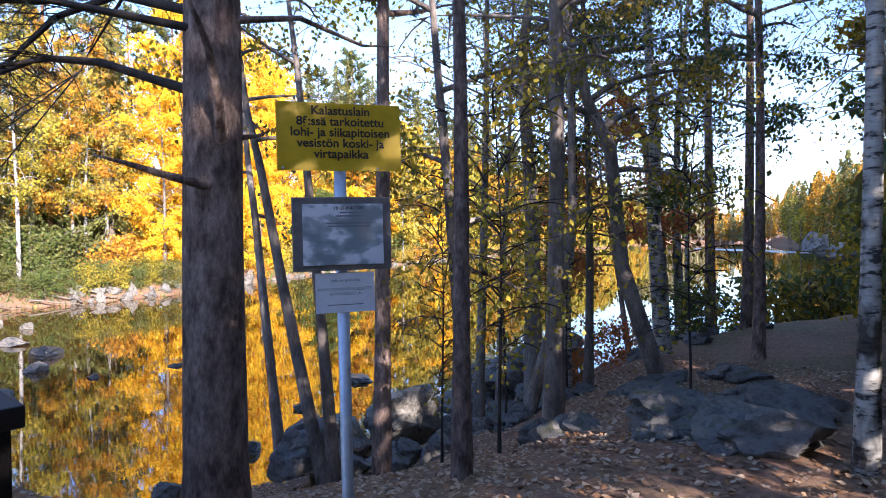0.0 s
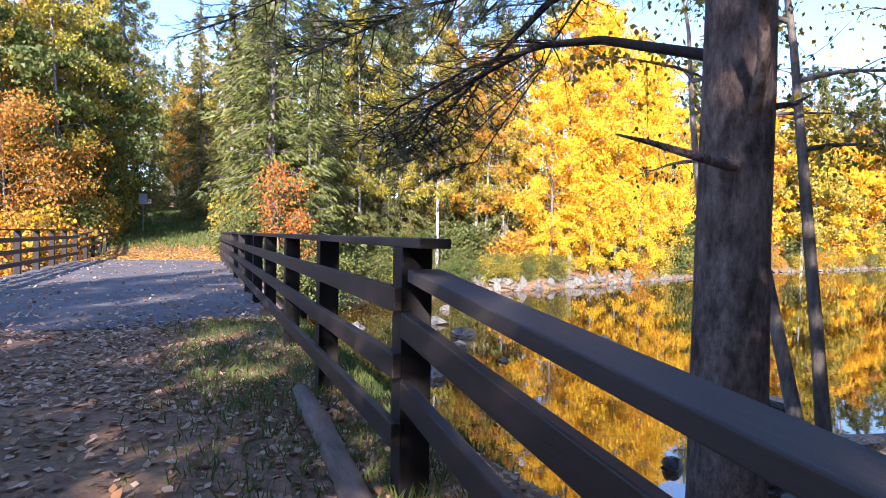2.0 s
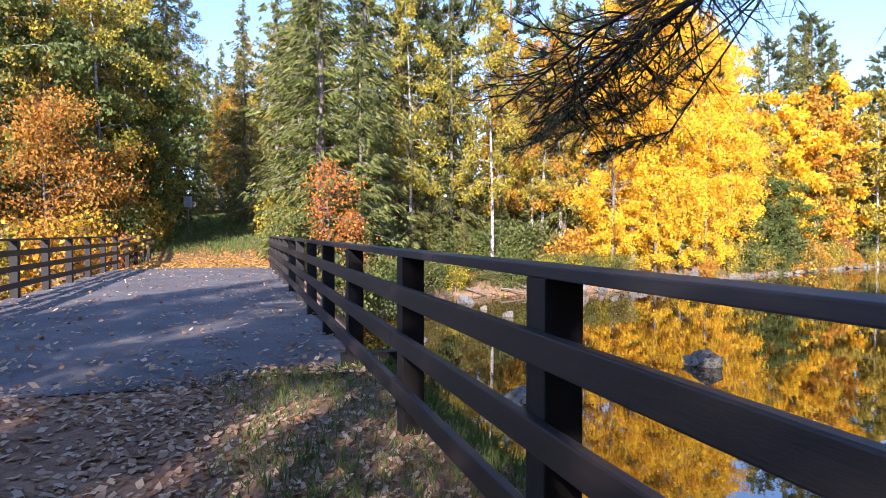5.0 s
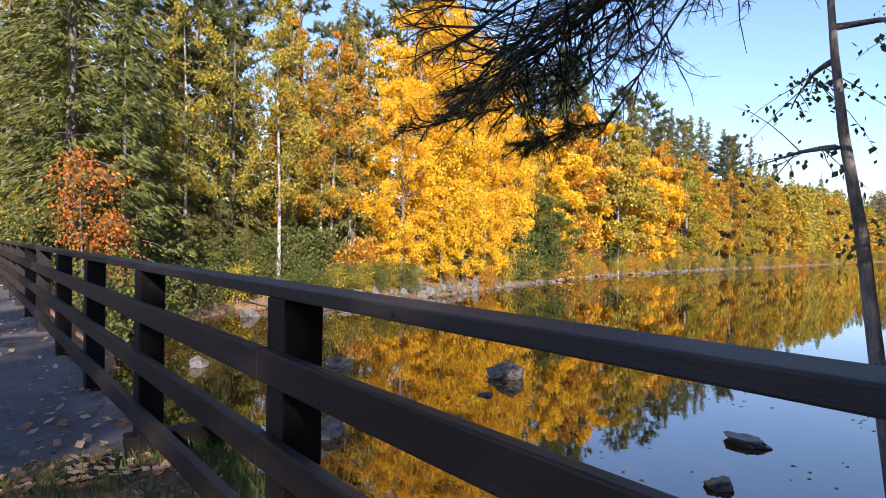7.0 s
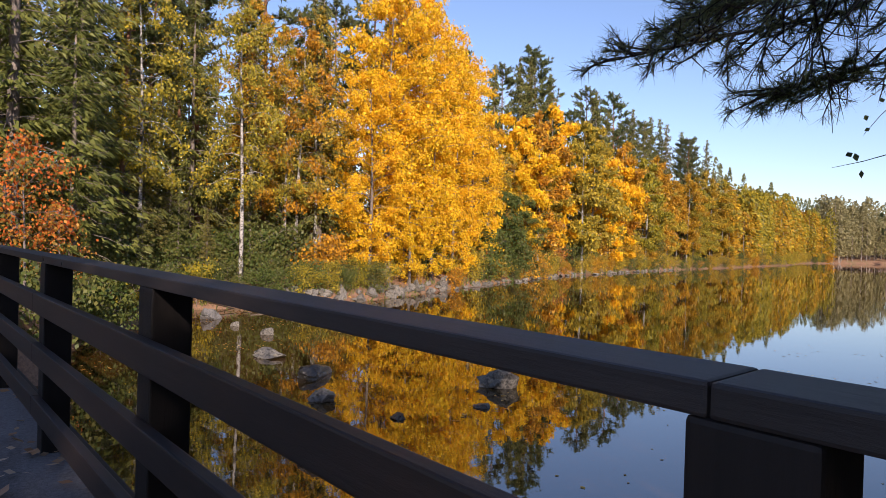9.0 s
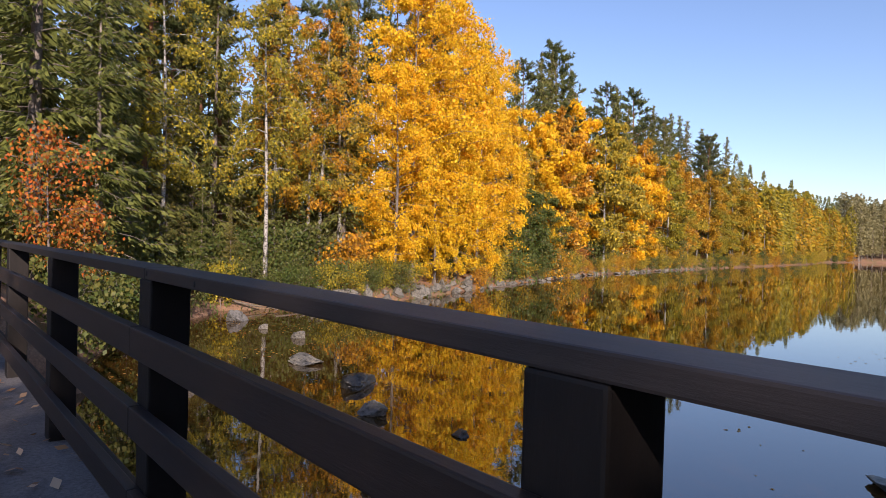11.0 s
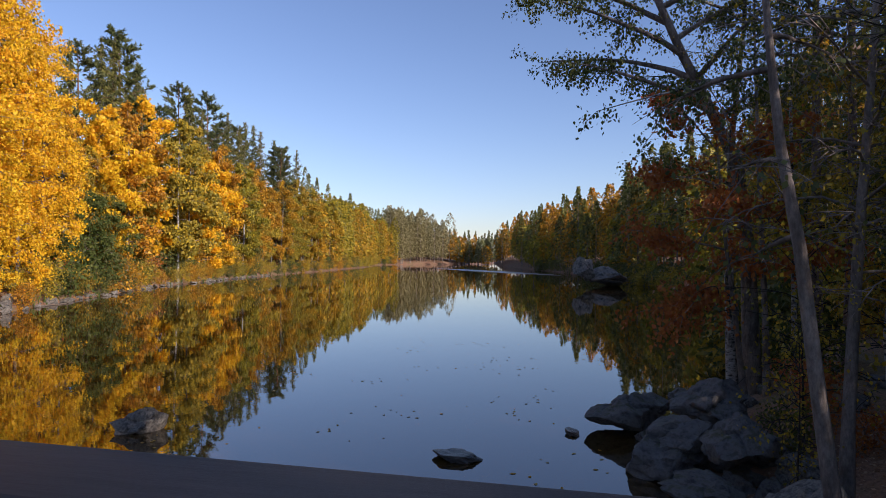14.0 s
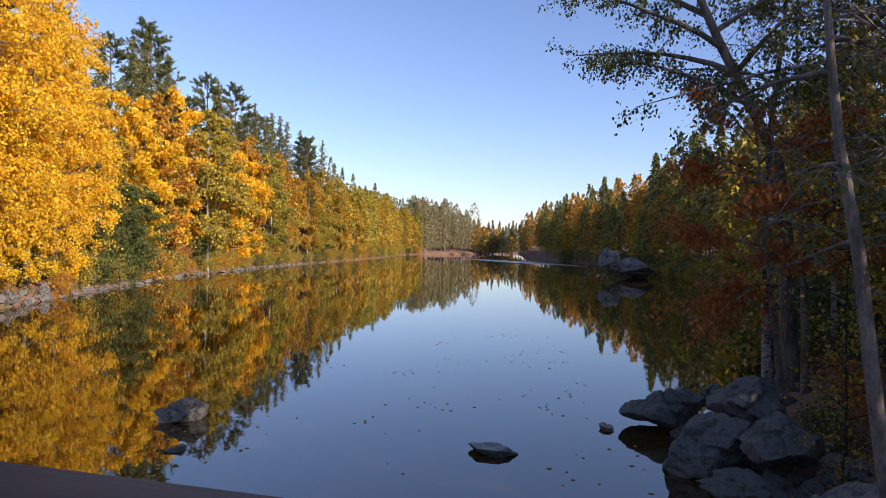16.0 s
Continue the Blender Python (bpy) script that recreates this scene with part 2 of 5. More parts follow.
def leaf_mesh(name, centres, size, mat, aspect=1.6, axis=None, spread=1.0, seed=0, vary=0.35, slim=False):
    """Many small leaves, each its own quad with a kink: centres (n, 3); axis (n, 3) the way the leaf hangs."""
    r = np.random.default_rng(seed)
    c = np.asarray(centres, dtype=float)
    n = len(c)
    d = r.normal(size=(n, 3))
    if axis is not None:
        d = np.asarray(axis) + d * spread * 0.5
    d /= np.linalg.norm(d, axis=1, keepdims=True) + 1e-9
    u = r.normal(size=(n, 3))
    u -= d * (u * d).sum(1, keepdims=True)
    u /= np.linalg.norm(u, axis=1, keepdims=True) + 1e-9
    s = (size * (1 + vary * r.uniform(-1, 1, n)))[:, None]
    w = s / aspect
    v = np.stack([c - d * s * 0.5, c + u * w * 0.5 - d * s * 0.05, c + d * s * 0.5, c - u * w * 0.5 - d * s * 0.05], axis=1).reshape(-1, 3)
    if slim:
        v = np.stack([c - d * s * 0.5 - u * w * 0.5, c - d * s * 0.42 + u * w * 0.5, c + d * s * 0.5], axis=1).reshape(-1, 3)
    k = 3 if slim else 4
    me = bpy.data.meshes.new(name)
    me.vertices.add(k * n)
    me.vertices.foreach_set("co", v.ravel())
    me.loops.add(k * n)
    me.loops.foreach_set("vertex_index", np.arange(k * n))
    me.polygons.add(n)
    me.polygons.foreach_set("loop_start", np.arange(0, k * n, k))
    me.polygons.foreach_set("loop_total", np.full(n, k))
    me.materials.append(mat)
    me.update(calc_edges=True)
    return me


# ---- the lie of the land ----
SOUTH = np.array([(-90, 10), (-20, 8), (0, 6.6), (2.5, 6.4), (4, 5.7), (6, 4.8), (8, 4.3), (12, 4.3), (15, 4.6), (19, 3.2), (26, -0.6), (36, -3.8), (50, -5.6), (84, -6.6), (115, -3), (160, 6), (206, 20), (300, 44), (420, 60)], dtype=float)
NORTH = np.array([(-90, 30), (-20, 27), (0, 24.6), (3, 27), (8, 34), (12, 38.2), (15, 38), (19, 38.2), (24, 38.5), (30, 41), (41, 46), (66, 55), (97, 61), (141, 66), (200, 74), (240, 84), (268, 80), (300, 64), (420, 62)], dtype=float)


def smooth01(t):
    t = np.clip(t, 0, 1)
    return t * t * (3 - 2 * t)


def hash_noise(x, y):
    return (np.sin(x * 1.7 + y * 0.9) + np.sin(x * 0.6 - y * 1.9 + 1.3) + np.sin(x * 3.1 + y * 2.7 + 0.4) * 0.5) / 2.5


def height(x, y):
    x, y = np.asarray(x, dtype=float), np.asarray(y, dtype=float)
    ds = np.interp(x, SOUTH[:, 0], SOUTH[:, 1]) - y
    dn = y - np.interp(x, NORTH[:, 0], NORTH[:, 1])
    bump_ = hash_noise(x, y)
    bed = WATER - 0.25 - 0.5 * smooth01(np.minimum(-ds, -dn) / 4)
    south = WATER - 0.2 + (2.15 - 0.6 * smooth01((x - 5.5) / 3.5) * (1 - smooth01((x - 40) / 20))) * smooth01(ds / (8.6 - 3.4 * smooth01((x - 5) / 4))) + 0.2 * smooth01(ds * 2) + np.clip(ds - 1, 0, 60) * (0.03 + 0.12 * smooth01((x - 45) / 30)) + 0.08 * bump_
    north = WATER - 0.15 + 1.3 * (1 - np.exp(-np.clip(dn, 0, 500) / 2.2)) + np.clip(dn, 0, 9) * 0.07 + np.clip(dn - 9, 0, 70) * 0.14 + 0.12 * bump_
    z = np.where(ds > 0, south, np.where(dn > 0, north, bed))
    # the road's bank, level with the bridge
    road = np.where(y > 30, 0.06 * np.clip(y - 31, 0, 70) + 0.0004 * np.clip(y - 31, 0, 70) ** 2, 0.0) - 0.02
    side = smooth01((x + 6.2) / 0.9) * (1 - smooth01((x - 0.15) / np.where(y < 10, 1.9, 4.0)))
    on_land = np.where(y < 14, smooth01((6.9 - y) / 0.5), smooth01((y - 23.2) / 0.5))
    west = (1 - smooth01((x + 5.6) / 0.6)) * on_land
    z = z * (1 - side * on_land) + road * side * on_land
    z = z * (1 - west * 0.7) + (road - 0.25) * west * 0.7
    return z


def hz(x, y):
    return float(height(x, y))


def ground_sheet():
    xs = np.unique(np.concatenate([np.linspace(-600, -60, 10), np.linspace(-60, -9, 18), np.arange(-9, 20, 0.3), np.linspace(20, 60, 40), np.arange(60, 200, 1.4), np.linspace(200, 420, 74), np.linspace(420, 900, 8)]))
    ys = np.unique(np.concatenate([np.linspace(-600, -60, 10), np.linspace(-60, -9, 16), np.arange(-9, 8, 0.3), np.linspace(8, 22, 12), np.arange(22, 48, 0.5), np.linspace(48, 100, 46), np.linspace(100, 180, 20), np.linspace(180, 800, 10)]))
    gx, gy = np.meshgrid(xs, ys)
    gz = height(gx, gy)
    fine = (gx > -9) & (gx < 20) & (gy > -9) & (gy < 8)
    gz = gz + np.where(fine, 0.025 * np.sin(gx * 9.1 + np.sin(gy * 7)) * np.sin(gy * 8.3 + np.sin(gx * 5)), 0) * np.where(gx > 0.4, 1, 0.35)
    nx, ny = len(xs), len(ys)
    i = np.arange(ny - 1)[:, None] * nx + np.arange(nx - 1)[None, :]
    quads = np.stack([i, i + 1, i + 1 + nx, i + nx], axis=-1).reshape(-1, 4)
    v = np.stack([gx, gy, gz], axis=-1).reshape(-1, 3)
    me = mesh_from("ground", v, quads.tolist(), [EARTH], smooth=True)
    return tagged(new("ground", me), "leaf-strewn brown earth banks rising from the lake", "ground", kind="structure")


ground_sheet()
me = mesh_from("water", [(-200, -40, WATER), (420, -40, WATER), (420, 140, WATER), (-200, 140, WATER)], [(0, 1, 2, 3)], [WATER_MAT])
tagged(new("water", me), "still brown lake water mirroring trees and sky", "water", kind="structure")


# ---- the bridge ----
LEFT_X, STEP = -5.25, 2.0
RAIL_Z = (0.88, 0.585, 0.275)


def bridge_deck():
    deck = tagged(new("bridge_deck"), "gravel-topped bridge deck strewn with fallen leaves", "bridge deck", kind="structure")
    xs, ys = np.linspace(-5.35, -0.03, 22), np.linspace(5.7, 24.4, 60)
    gx, gy = np.meshgrid(xs, ys)
    gz = -0.05 + 0.05 * smooth01((gy - 5.7) / 1.2) * smooth01((24.4 - gy) / 0.8) + 0.04 * (1 - ((gx + 2.65) / 2.7) ** 2) + 0.012 * np.sin(gx * 3.3 + gy * 1.1) * np.sin(gy * 2.1)
    i = np.arange(len(ys) - 1)[:, None] * len(xs) + np.arange(len(xs) - 1)[None, :]
    quads = np.stack([i, i + 1, i + 1 + len(xs), i + len(xs)], axis=-1).reshape(-1, 4)
    mesh_part("gravel_surface", mesh_from("gravel_surface", np.stack([gx, gy, gz], -1).reshape(-1, 3), quads.tolist(), [GRAVEL], smooth=True), deck)
    bm = bmesh.new()
    box(bm, (5.5, 18.4, 0.28), (-2.62, 15.05, -0.16), None, 0.01)
    part("slab", bm, POST, deck)
    for x in (-4.6, -2.6, -0.6):
        bm = bmesh.new()
        beam(bm, (x, 5.6, -0.5), (x, 24.5, -0.5), 0.25, 0.4)
        part("girder", bm, POST, deck)
    for y in (5.35, 24.75):
        bm = bmesh.new()
        box(bm, (5.6, 0.7, 3.4), (-2.62, y, -1.75), None, 0.04)
        part("abutment", bm, STONE, deck)


bridge_deck()


def post(parent, x, y, z0, z1, w=0.145):
    bm = bmesh.new()
    box(bm, (w, w, z1 - z0), (x, y, (z0 + z1) / 2), None, 0.008)
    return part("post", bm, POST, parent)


def railing(name, x, side, y0, y1, label, uneven=()):
    """A three-rail wooden railing: side 1 puts the rails on the +x face."""
    rail = tagged(new(name), label, "railing")
    n = int(round((y1 - y0) / STEP))
    for i in range(n + 1):
        y = y0 + i * STEP + (uneven[i] if i < len(uneven) else 0.0)
        land = y < 5 or y > 24.5
        post(rail, x, y, -0.45 if not land else hz(x, y) - 0.3, 1.109)
        if i == 3 and side < 0:
            bm = bmesh.new()
            box(bm, (0.62, 0.13, 0.13), (x - side * 0.18, y, 0.05), None, 0.008)
            part("bracket", bm, POST, rail)
    edge = x + side * (0.0725 + 0.023)
    for k in range(0, n, 2):
        a, b = y0 + k * STEP, min(y0 + (k + 2) * STEP, y1)
        ya = a - (0.30 if k == 0 else -0.0008)
        yb = b + (0.25 if b >= y1 else -0.0008)
        bm = bmesh.new()
        beam(bm, (x, ya, 1.130), (x, yb, 1.130), 0.142, 0.043, 0.006)
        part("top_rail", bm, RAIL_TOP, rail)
        for z in RAIL_Z:
            bm = bmesh.new()
            beam(bm, (edge, a - (0.09 if k == 0 else -0.0008), z), (edge, yb, z), 0.045, 0.11, 0.007)
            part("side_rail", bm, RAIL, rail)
    return rail


right_railing = railing("bridge_railing", -0.0725, -1, 0.0775, 24.0775, "dark-stained wooden bridge railing with three side rails and a flat top", (0.0, 0.015, -0.045, 0.045, -0.012, -0.025))
left_railing = railing("bridge_railing", LEFT_X, 1, 6.1, 24.1, "dark wooden bridge railing, its posts catching the sun")


def approach(a, b, drop_a, drop_b, posts, label, side=-1):
    """A railing that leads on to the bridge, lower and falling away from it."""
    rail = tagged(new("approach_railing"), label, "railing")
    a, b = Vector(a), Vector(b)
    out = Vector((side * 0.10, 0, 0))
    for t in posts:
        p = a.lerp(b, t)
        post(rail, p.x, p.y, hz(p.x, p.y) - 0.35, drop_a + (drop_b - drop_a) * t - 0.08)
    bm = bmesh.new()
    beam(bm, a + Vector((side * 0.02, 0, drop_a - 0.04)), b + Vector((side * 0.02, 0, drop_b - 0.04)), 0.15, 0.055, 0.006)
    part("top_rail", bm, RAIL_TOP, rail)
    for z in RAIL_Z[:2]:
        bm = bmesh.new()
        beam(bm, a + out * 1.02 + Vector((0, 0, z - 0.1 + drop_a - 1.03)), b + out * 1.02 + Vector((0, 0, z - 0.1 + drop_b - 1.03)), 0.045, 0.11, 0.007)
        part("side_rail", bm, RAIL, rail)
    return rail


approach((-0.055, -0.09, 0), (-0.12, -2.32, 0), 1.03, 0.85, (0.90,), "dark wooden approach railing sloping down from the bridge")
approach((-0.0, 24.45, 0), (0.5, 29.5, 0), 1.03, 0.9, (0.4, 0.9), "reddish-brown wooden railing leading off the bridge")
approach((LEFT_X, 24.5, 0), (LEFT_X - 0.25, 36.0, 0), 1.0, 1.25, (0.2, 0.4, 0.6, 0.8, 0.98), "low dark wooden railing along the road beyond the bridge", 1)


# ---- trees ----
def curve_points(a, d, length, droop, n=5, wobble=0.06, r=None):
    pts, p, d = [Vector(a)], Vector(a), Vector(d).normalized()
    for i in range(n):
        d = (d + Vector((0, 0, -droop / n)) + Vector(r.normal(size=3) * wobble)).normalized()
        p = p + d * (length / n)
        pts.append(p.copy())
    return pts


PROFILES = {
    "birch": lambda t: (math.sin(math.pi * min(1, 0.12 + t * 0.88) ** 0.85)) ** 0.8,
    "broad": lambda t: math.sqrt(max(0.05, 1 - (2 * t - 0.85) ** 2 / 1.4)),
    "cone": lambda t: max(0.06, 1 - t) ** 0.9,
    "top": lambda t: (0.55 + 0.45 * math.sin(math.pi * t)) * (1 - t ** 4 * 0.6),
}


def grow(name, seed, H, r0, crown0, R, profile, n_branch, leaf_n, leaf_size, bark, leaf_mat, droop=0.9, rise=0.9, spread=0.3, aspect=1.5, lean=(0, 0), sides=8, hang=0.0, twigs=4, label="", category="tree", twig_r=0.012, clump=16, slim=None):
    """A leafy tree: a thing with a trunk (with its limbs) and a crown of single leaves."""
    r = np.random.default_rng(seed)
    tree = tagged(new(name), label, category)
    wood = Wood()
    n = 9
    spine, rad = [], []
    ph = r.uniform(0, 6, 2)
    for i in range(n + 1):
        t = i / n
        spine.append(Vector((lean[0] * t + 0.018 * H * math.sin(ph[0] + 3.5 * t) * t, lean[1] * t + 0.018 * H * math.sin(ph[1] + 4 * t) * t, H * t - (0.35 if i == 0 else 0))))
        rad.append(r0 * (1 - 0.92 * t) * (1.35 if i == 0 else 1))
    wood.tube(spine, rad, sides)

    def on_trunk(t):
        k = min(n - 1, int(t * n))
        return spine[k].lerp(spine[k + 1], t * n - k)

    cs, ax = [], []
    for b in range(n_branch):
        t = (b + r.uniform(0, 1)) / n_branch
        ht = crown0 + (0.985 - crown0) * t
        L = R * PROFILES[profile](t) * r.uniform(0.7, 1.2)
        az = b * 2.4 + r.uniform(-0.5, 0.5)
        up = rise * (0.5 + 0.9 * t) + r.uniform(-0.15, 0.15)
        d = Vector((math.cos(az), math.sin(az), up))
        start = on_trunk(ht)
        pts = curve_points(start, d, L * math.sqrt(1 + up * up * 0.35), droop, 5, 0.09, r)
        br = max(0.012, r0 * (1 - 0.9 * ht) * 0.42)
        wood.tube(pts, [br * (1 - 0.17 * i) for i in range(6)], 4)
        lines = [pts[2:]]
        for k in range(twigs):
            i = 1 + r.integers(0, 4)
            p = pts[i].lerp(pts[i + 1], r.uniform(0, 1))
            td = Vector(r.normal(size=3) * (1, 1, 0.6)) + d * 0.6 + Vector((0, 0, -0.5 * hang))
            tw = curve_points(p, td, L * r.uniform(0.25, 0.5), droop * 0.8 + hang, 3, 0.1, r)
            wood.tube(tw, [twig_r, twig_r * 0.8, twig_r * 0.6, twig_r * 0.3], 3)
            lines.append(tw)
        for ln in lines:
            ln = np.array(ln)
            m = max(3, int(leaf_n / n_branch / (twigs + 1) * (0.4 + L / R)))
            tufts = r.uniform(0.25, len(ln) - 1.001, max(1, m // clump))      # leaves hang in tufts with gaps between
            q = np.clip(tufts[r.integers(0, len(tufts), m)] + r.normal(size=m) * 0.12, 0, len(ln) - 1.001)
            i = q.astype(int)
            p = ln[i] + (ln[i + 1] - ln[i]) * (q - i)[:, None]
            cs.append(p + r.normal(size=(m, 3)) * (1, 1, 0.75) * spread * (0.5 + 0.5 * L / R) - np.array([0, 0, 1]) * r.uniform(0, 0.6 + hang, m)[:, None] * spread * 1.3)
            dirs = np.tile((0, 0, -1.0), (m, 1))
            ax.append(dirs)
    mesh_part("trunk", wood.mesh("trunk", bark), tree)
    mesh_part("crown", leaf_mesh("crown", np.concatenate(cs), leaf_size, leaf_mat, aspect, np.concatenate(ax), 1.7, seed, slim=H > 7 and leaf_size > 0.1 if slim is None else slim), tree)
    return tree


def grow_spruce(seed, H, r0, R, label, sprays=8000, size=0.38, base=0.06):
    r = np.random.default_rng(seed)
    tree = tagged(new("spruce_tree"), label, "tree")
    wood = Wood()
    wood.tube([(0, 0, -0.3), (0, 0, H * 0.3), (0.05, 0.03, H * 0.65), (0, 0, H)], [r0 * 1.2, r0 * 0.8, r0 * 0.45, 0.01], 8)
    cs, ax = [], []
    levels = int(H / 0.52)
    total = sum(1 - i / levels + 0.08 for i in range(levels))
    for i in range(levels):
        t = i / levels
        z = H * (base + (1 - base) * t)
        L0 = R * (1 - t) ** 0.85 + 0.12
        for k in range(6):
            L = L0 * r.choice((0.55, 0.8, 1.0, 1.25)) * r.uniform(0.85, 1.12)
            az = r.uniform(0, 2 * math.pi)
            d = Vector((math.cos(az), math.sin(az), 0.2 + 0.65 * t))
            pts = curve_points((0, 0, z + r.uniform(-0.2, 0.2)), d, L, 1.25 - 0.8 * t, 4, 0.06, r)
            pts[-1].z += 0.16 * L
            wood.tube(pts, [0.03 * (1 - t) + 0.008, 0.022 * (1 - t) + 0.006, 0.014, 0.01, 0.004], 3)
            ln = np.array(pts)
            m = max(3, int(sprays / total * (1 - t + 0.08) / 6))
            q = r.uniform(0.5, 3.999, m)
            j = q.astype(int)
            p = ln[j] + (ln[j + 1] - ln[j]) * (q - j)[:, None]
            side = np.array((-math.sin(az), math.cos(az), 0))
            s = r.uniform(-1, 1, m)[:, None] * 0.26 * L * (1.1 - q / 4)[:, None]
            p = p + side * s + np.array((0, 0, -1)) * (np.abs(s) * 0.5 + r.uniform(0, 0.45, m)[:, None] ** 1.5)
            cs.append(p)
            ax.append(np.array((math.cos(az), math.sin(az), -0.75)) + side * np.sign(s) * 0.5)
    mesh_part("trunk", wood.mesh("trunk", GREY_BARK), tree)
    mesh_part("crown", leaf_mesh("crown", np.concatenate(cs), size, SPRUCE, 3.0, np.concatenate(ax), 0.5, seed, slim=True), tree)
    return tree


def grow_pine(name, seed, H, r0, crown0, R, label, tufts=420, needle=0.3, per=10, bark=None, lean=(0, 0), n_branch=26, mat=None, aspect=4.0):
    r = np.random.default_rng(seed)
    tree = tagged(new(name), label, "tree")
    wood = Wood()
    ph = r.uniform(0, 6)
    spine = [Vector((lean[0] * t + 0.012 * H * math.sin(ph + 4 * t) * t, lean[1] * t + 0.01 * H * math.cos(ph + 3 * t) * t, H * t - (0.35 if t == 0 else 0))) for t in np.linspace(0, 1, 9)]
    wood.tube(spine, [r0 * (1.25 if i == 0 else 1 - 0.1 * i) for i in range(9)], 9)
    tips = []
    for b in range(n_branch):
        t = crown0 + (0.99 - crown0) * (b + r.uniform(0, 1)) / n_branch
        k = min(7, int(t * 8))
        p0 = spine[k].lerp(spine[k + 1], t * 8 - k)
        u = (t - crown0) / (1 - crown0)
        L = R * PROFILES["top"](u) * r.uniform(0.6, 1.15)
        az = b * 2.4 + r.uniform(-0.4, 0.4)
        pts = curve_points(p0, (math.cos(az), math.sin(az), 0.25 + 0.6 * u), L, 0.15, 4, 0.12, r)
        wood.tube(pts, [0.05 * (1.1 - u), 0.04 * (1.1 - u), 0.03 * (1.1 - u), 0.018, 0.008], 4)
        for q in range(max(3, int(tufts / n_branch))):
            i = r.integers(1, 4)
            p = pts[i].lerp(pts[i + 1], r.uniform(0, 1))
            d = Vector((*r.normal(size=2), 0.35 + 0.4 * r.normal())) * 0.6 + Vector((math.cos(az), math.sin(az), 0.1))
            tw = curve_points(p, d, R * r.uniform(0.12, 0.34), -0.4, 2, 0.1, r)
            wood.tube(tw, [0.01, 0.007, 0.004], 3)
            tips.append((tw[-1], (tw[-1] - tw[-2]).normalized()))
            tips.append((tw[1], (tw[-1] - tw[-2]).normalized()))
    cs, ax = [], []
    for p, d in tips:
        a = np.array(d)[None, :] * 0.8 + r.normal(size=(per, 3)) * 0.75 + np.array((0, 0, 0.25))
        a /= np.linalg.norm(a, axis=1, keepdims=True)
        cs.append(np.array(p) + a * needle * 0.45 + np.array(d) * r.uniform(-0.5, 0.2, (per, 1)) * needle)
        ax.append(a)
    mesh_part("trunk", wood.mesh("trunk", bark or RED_BARK), tree)
    mesh_part("crown", leaf_mesh("crown", np.concatenate(cs), needle, mat or PINE, aspect, np.concatenate(ax), 0.25, seed, slim=True), tree)
    return tree


class Grove:
    """Places a tree and its copies."""

    def __init__(self, proto):
        self.proto, self.used = proto, False

    def put(self, x, y, scale=1.0, turn=0.0, dz=0.0, tilt=0.0):
        m = pose(x, y, hz(x, y) + dz, tilt, 0, turn)
        if not self.used:
            self.used, ob = True, self.proto
            ob.matrix_basis = m @ Matrix.Scale(scale, 4)
        else:
            ob = copy_thing(self.proto, m)
            ob.scale = (scale, scale, scale)
        return ob


G_GOLD = Grove(grow("aspen_tree", 11, 20, 0.20, 0.12, 4.2, "broad", 52, 19000, 0.165, GREY_BARK, GOLD, 0.9, 0.8, 0.24, 1.2, hang=0.5, twigs=5, slim=False, label="tall aspen in dense golden autumn leaf on the shore"))
G_GOLD2 = Grove(grow("aspen_tree", 12, 17, 0.17, 0.08, 3.3, "birch", 46, 14500, 0.165, GREY_BARK, GOLD, 1.0, 0.8, 0.22, 1.2, hang=0.6, twigs=5, slim=False, label="golden aspen with leaves down to the water"))
G_AMBER = Grove(grow("birch_tree", 13, 19, 0.15, 0.26, 3.0, "birch", 42, 8500, 0.17, BIRCH_BARK, AMBER, 1.4, 0.9, 0.2, 1.25, hang=0.8, label="slender white birch with amber autumn leaves"))
G_LIME = Grove(grow("birch_tree", 15, 20, 0.15, 0.30, 2.8, "birch", 42, 8000, 0.16, BIRCH_BARK, LIME, 1.5, 0.9, 0.2, 1.25, hang=1.0, label="tall white-stemmed birch turning from green to yellow"))
G_LIME2 = Grove(grow("alder_tree", 16, 13, 0.11, 0.07, 2.7, "birch", 40, 9000, 0.18, GREY_BARK, LIME, 0.9, 0.9, 0.2, 1.2, hang=0.3, label="grey alder with yellow-green leaves at the shore"))
G_GREEN = Grove(grow("alder_tree", 17, 10, 0.10, 0.08, 2.6, "broad", 40, 8500, 0.18, GREY_BARK, GREEN, 0.6, 0.8, 0.22, 1.2, label="alder still green among the yellow birches"))
G_SHORE_AMBER = Grove(grow("birch_tree", 24, 17, 0.15, 0.14, 3.3, "birch", 24, 7500, 0.3, BIRCH_BARK, AMBER, 1.0, 0.8, 0.34, 1.2, hang=0.5, twigs=3, clump=70, label="birch in amber clumps of leaf along the lake"))
G_SHORE_LIME = Grove(grow("birch_tree", 25, 17, 0.15, 0.18, 3.2, "birch", 24, 7000, 0.3, BIRCH_BARK, LIME, 1.0, 0.8, 0.34, 1.2, hang=0.5, twigs=3, clump=70, label="birch in yellow-green clumps of leaf along the lake"))
G_SHORE_GOLD = Grove(grow("aspen_tree", 26, 16, 0.15, 0.12, 3.3, "broad", 24, 7500, 0.3, GREY_BARK, GOLD, 0.8, 0.8, 0.34, 1.2, hang=0.4, twigs=3, clump=70, label="golden aspen in separate clumps of leaf along the lake"))
G_SPRUCE = Grove(grow_spruce(21, 22, 0.24, 3.9, "tall dark green spruce with drooping boughs"))
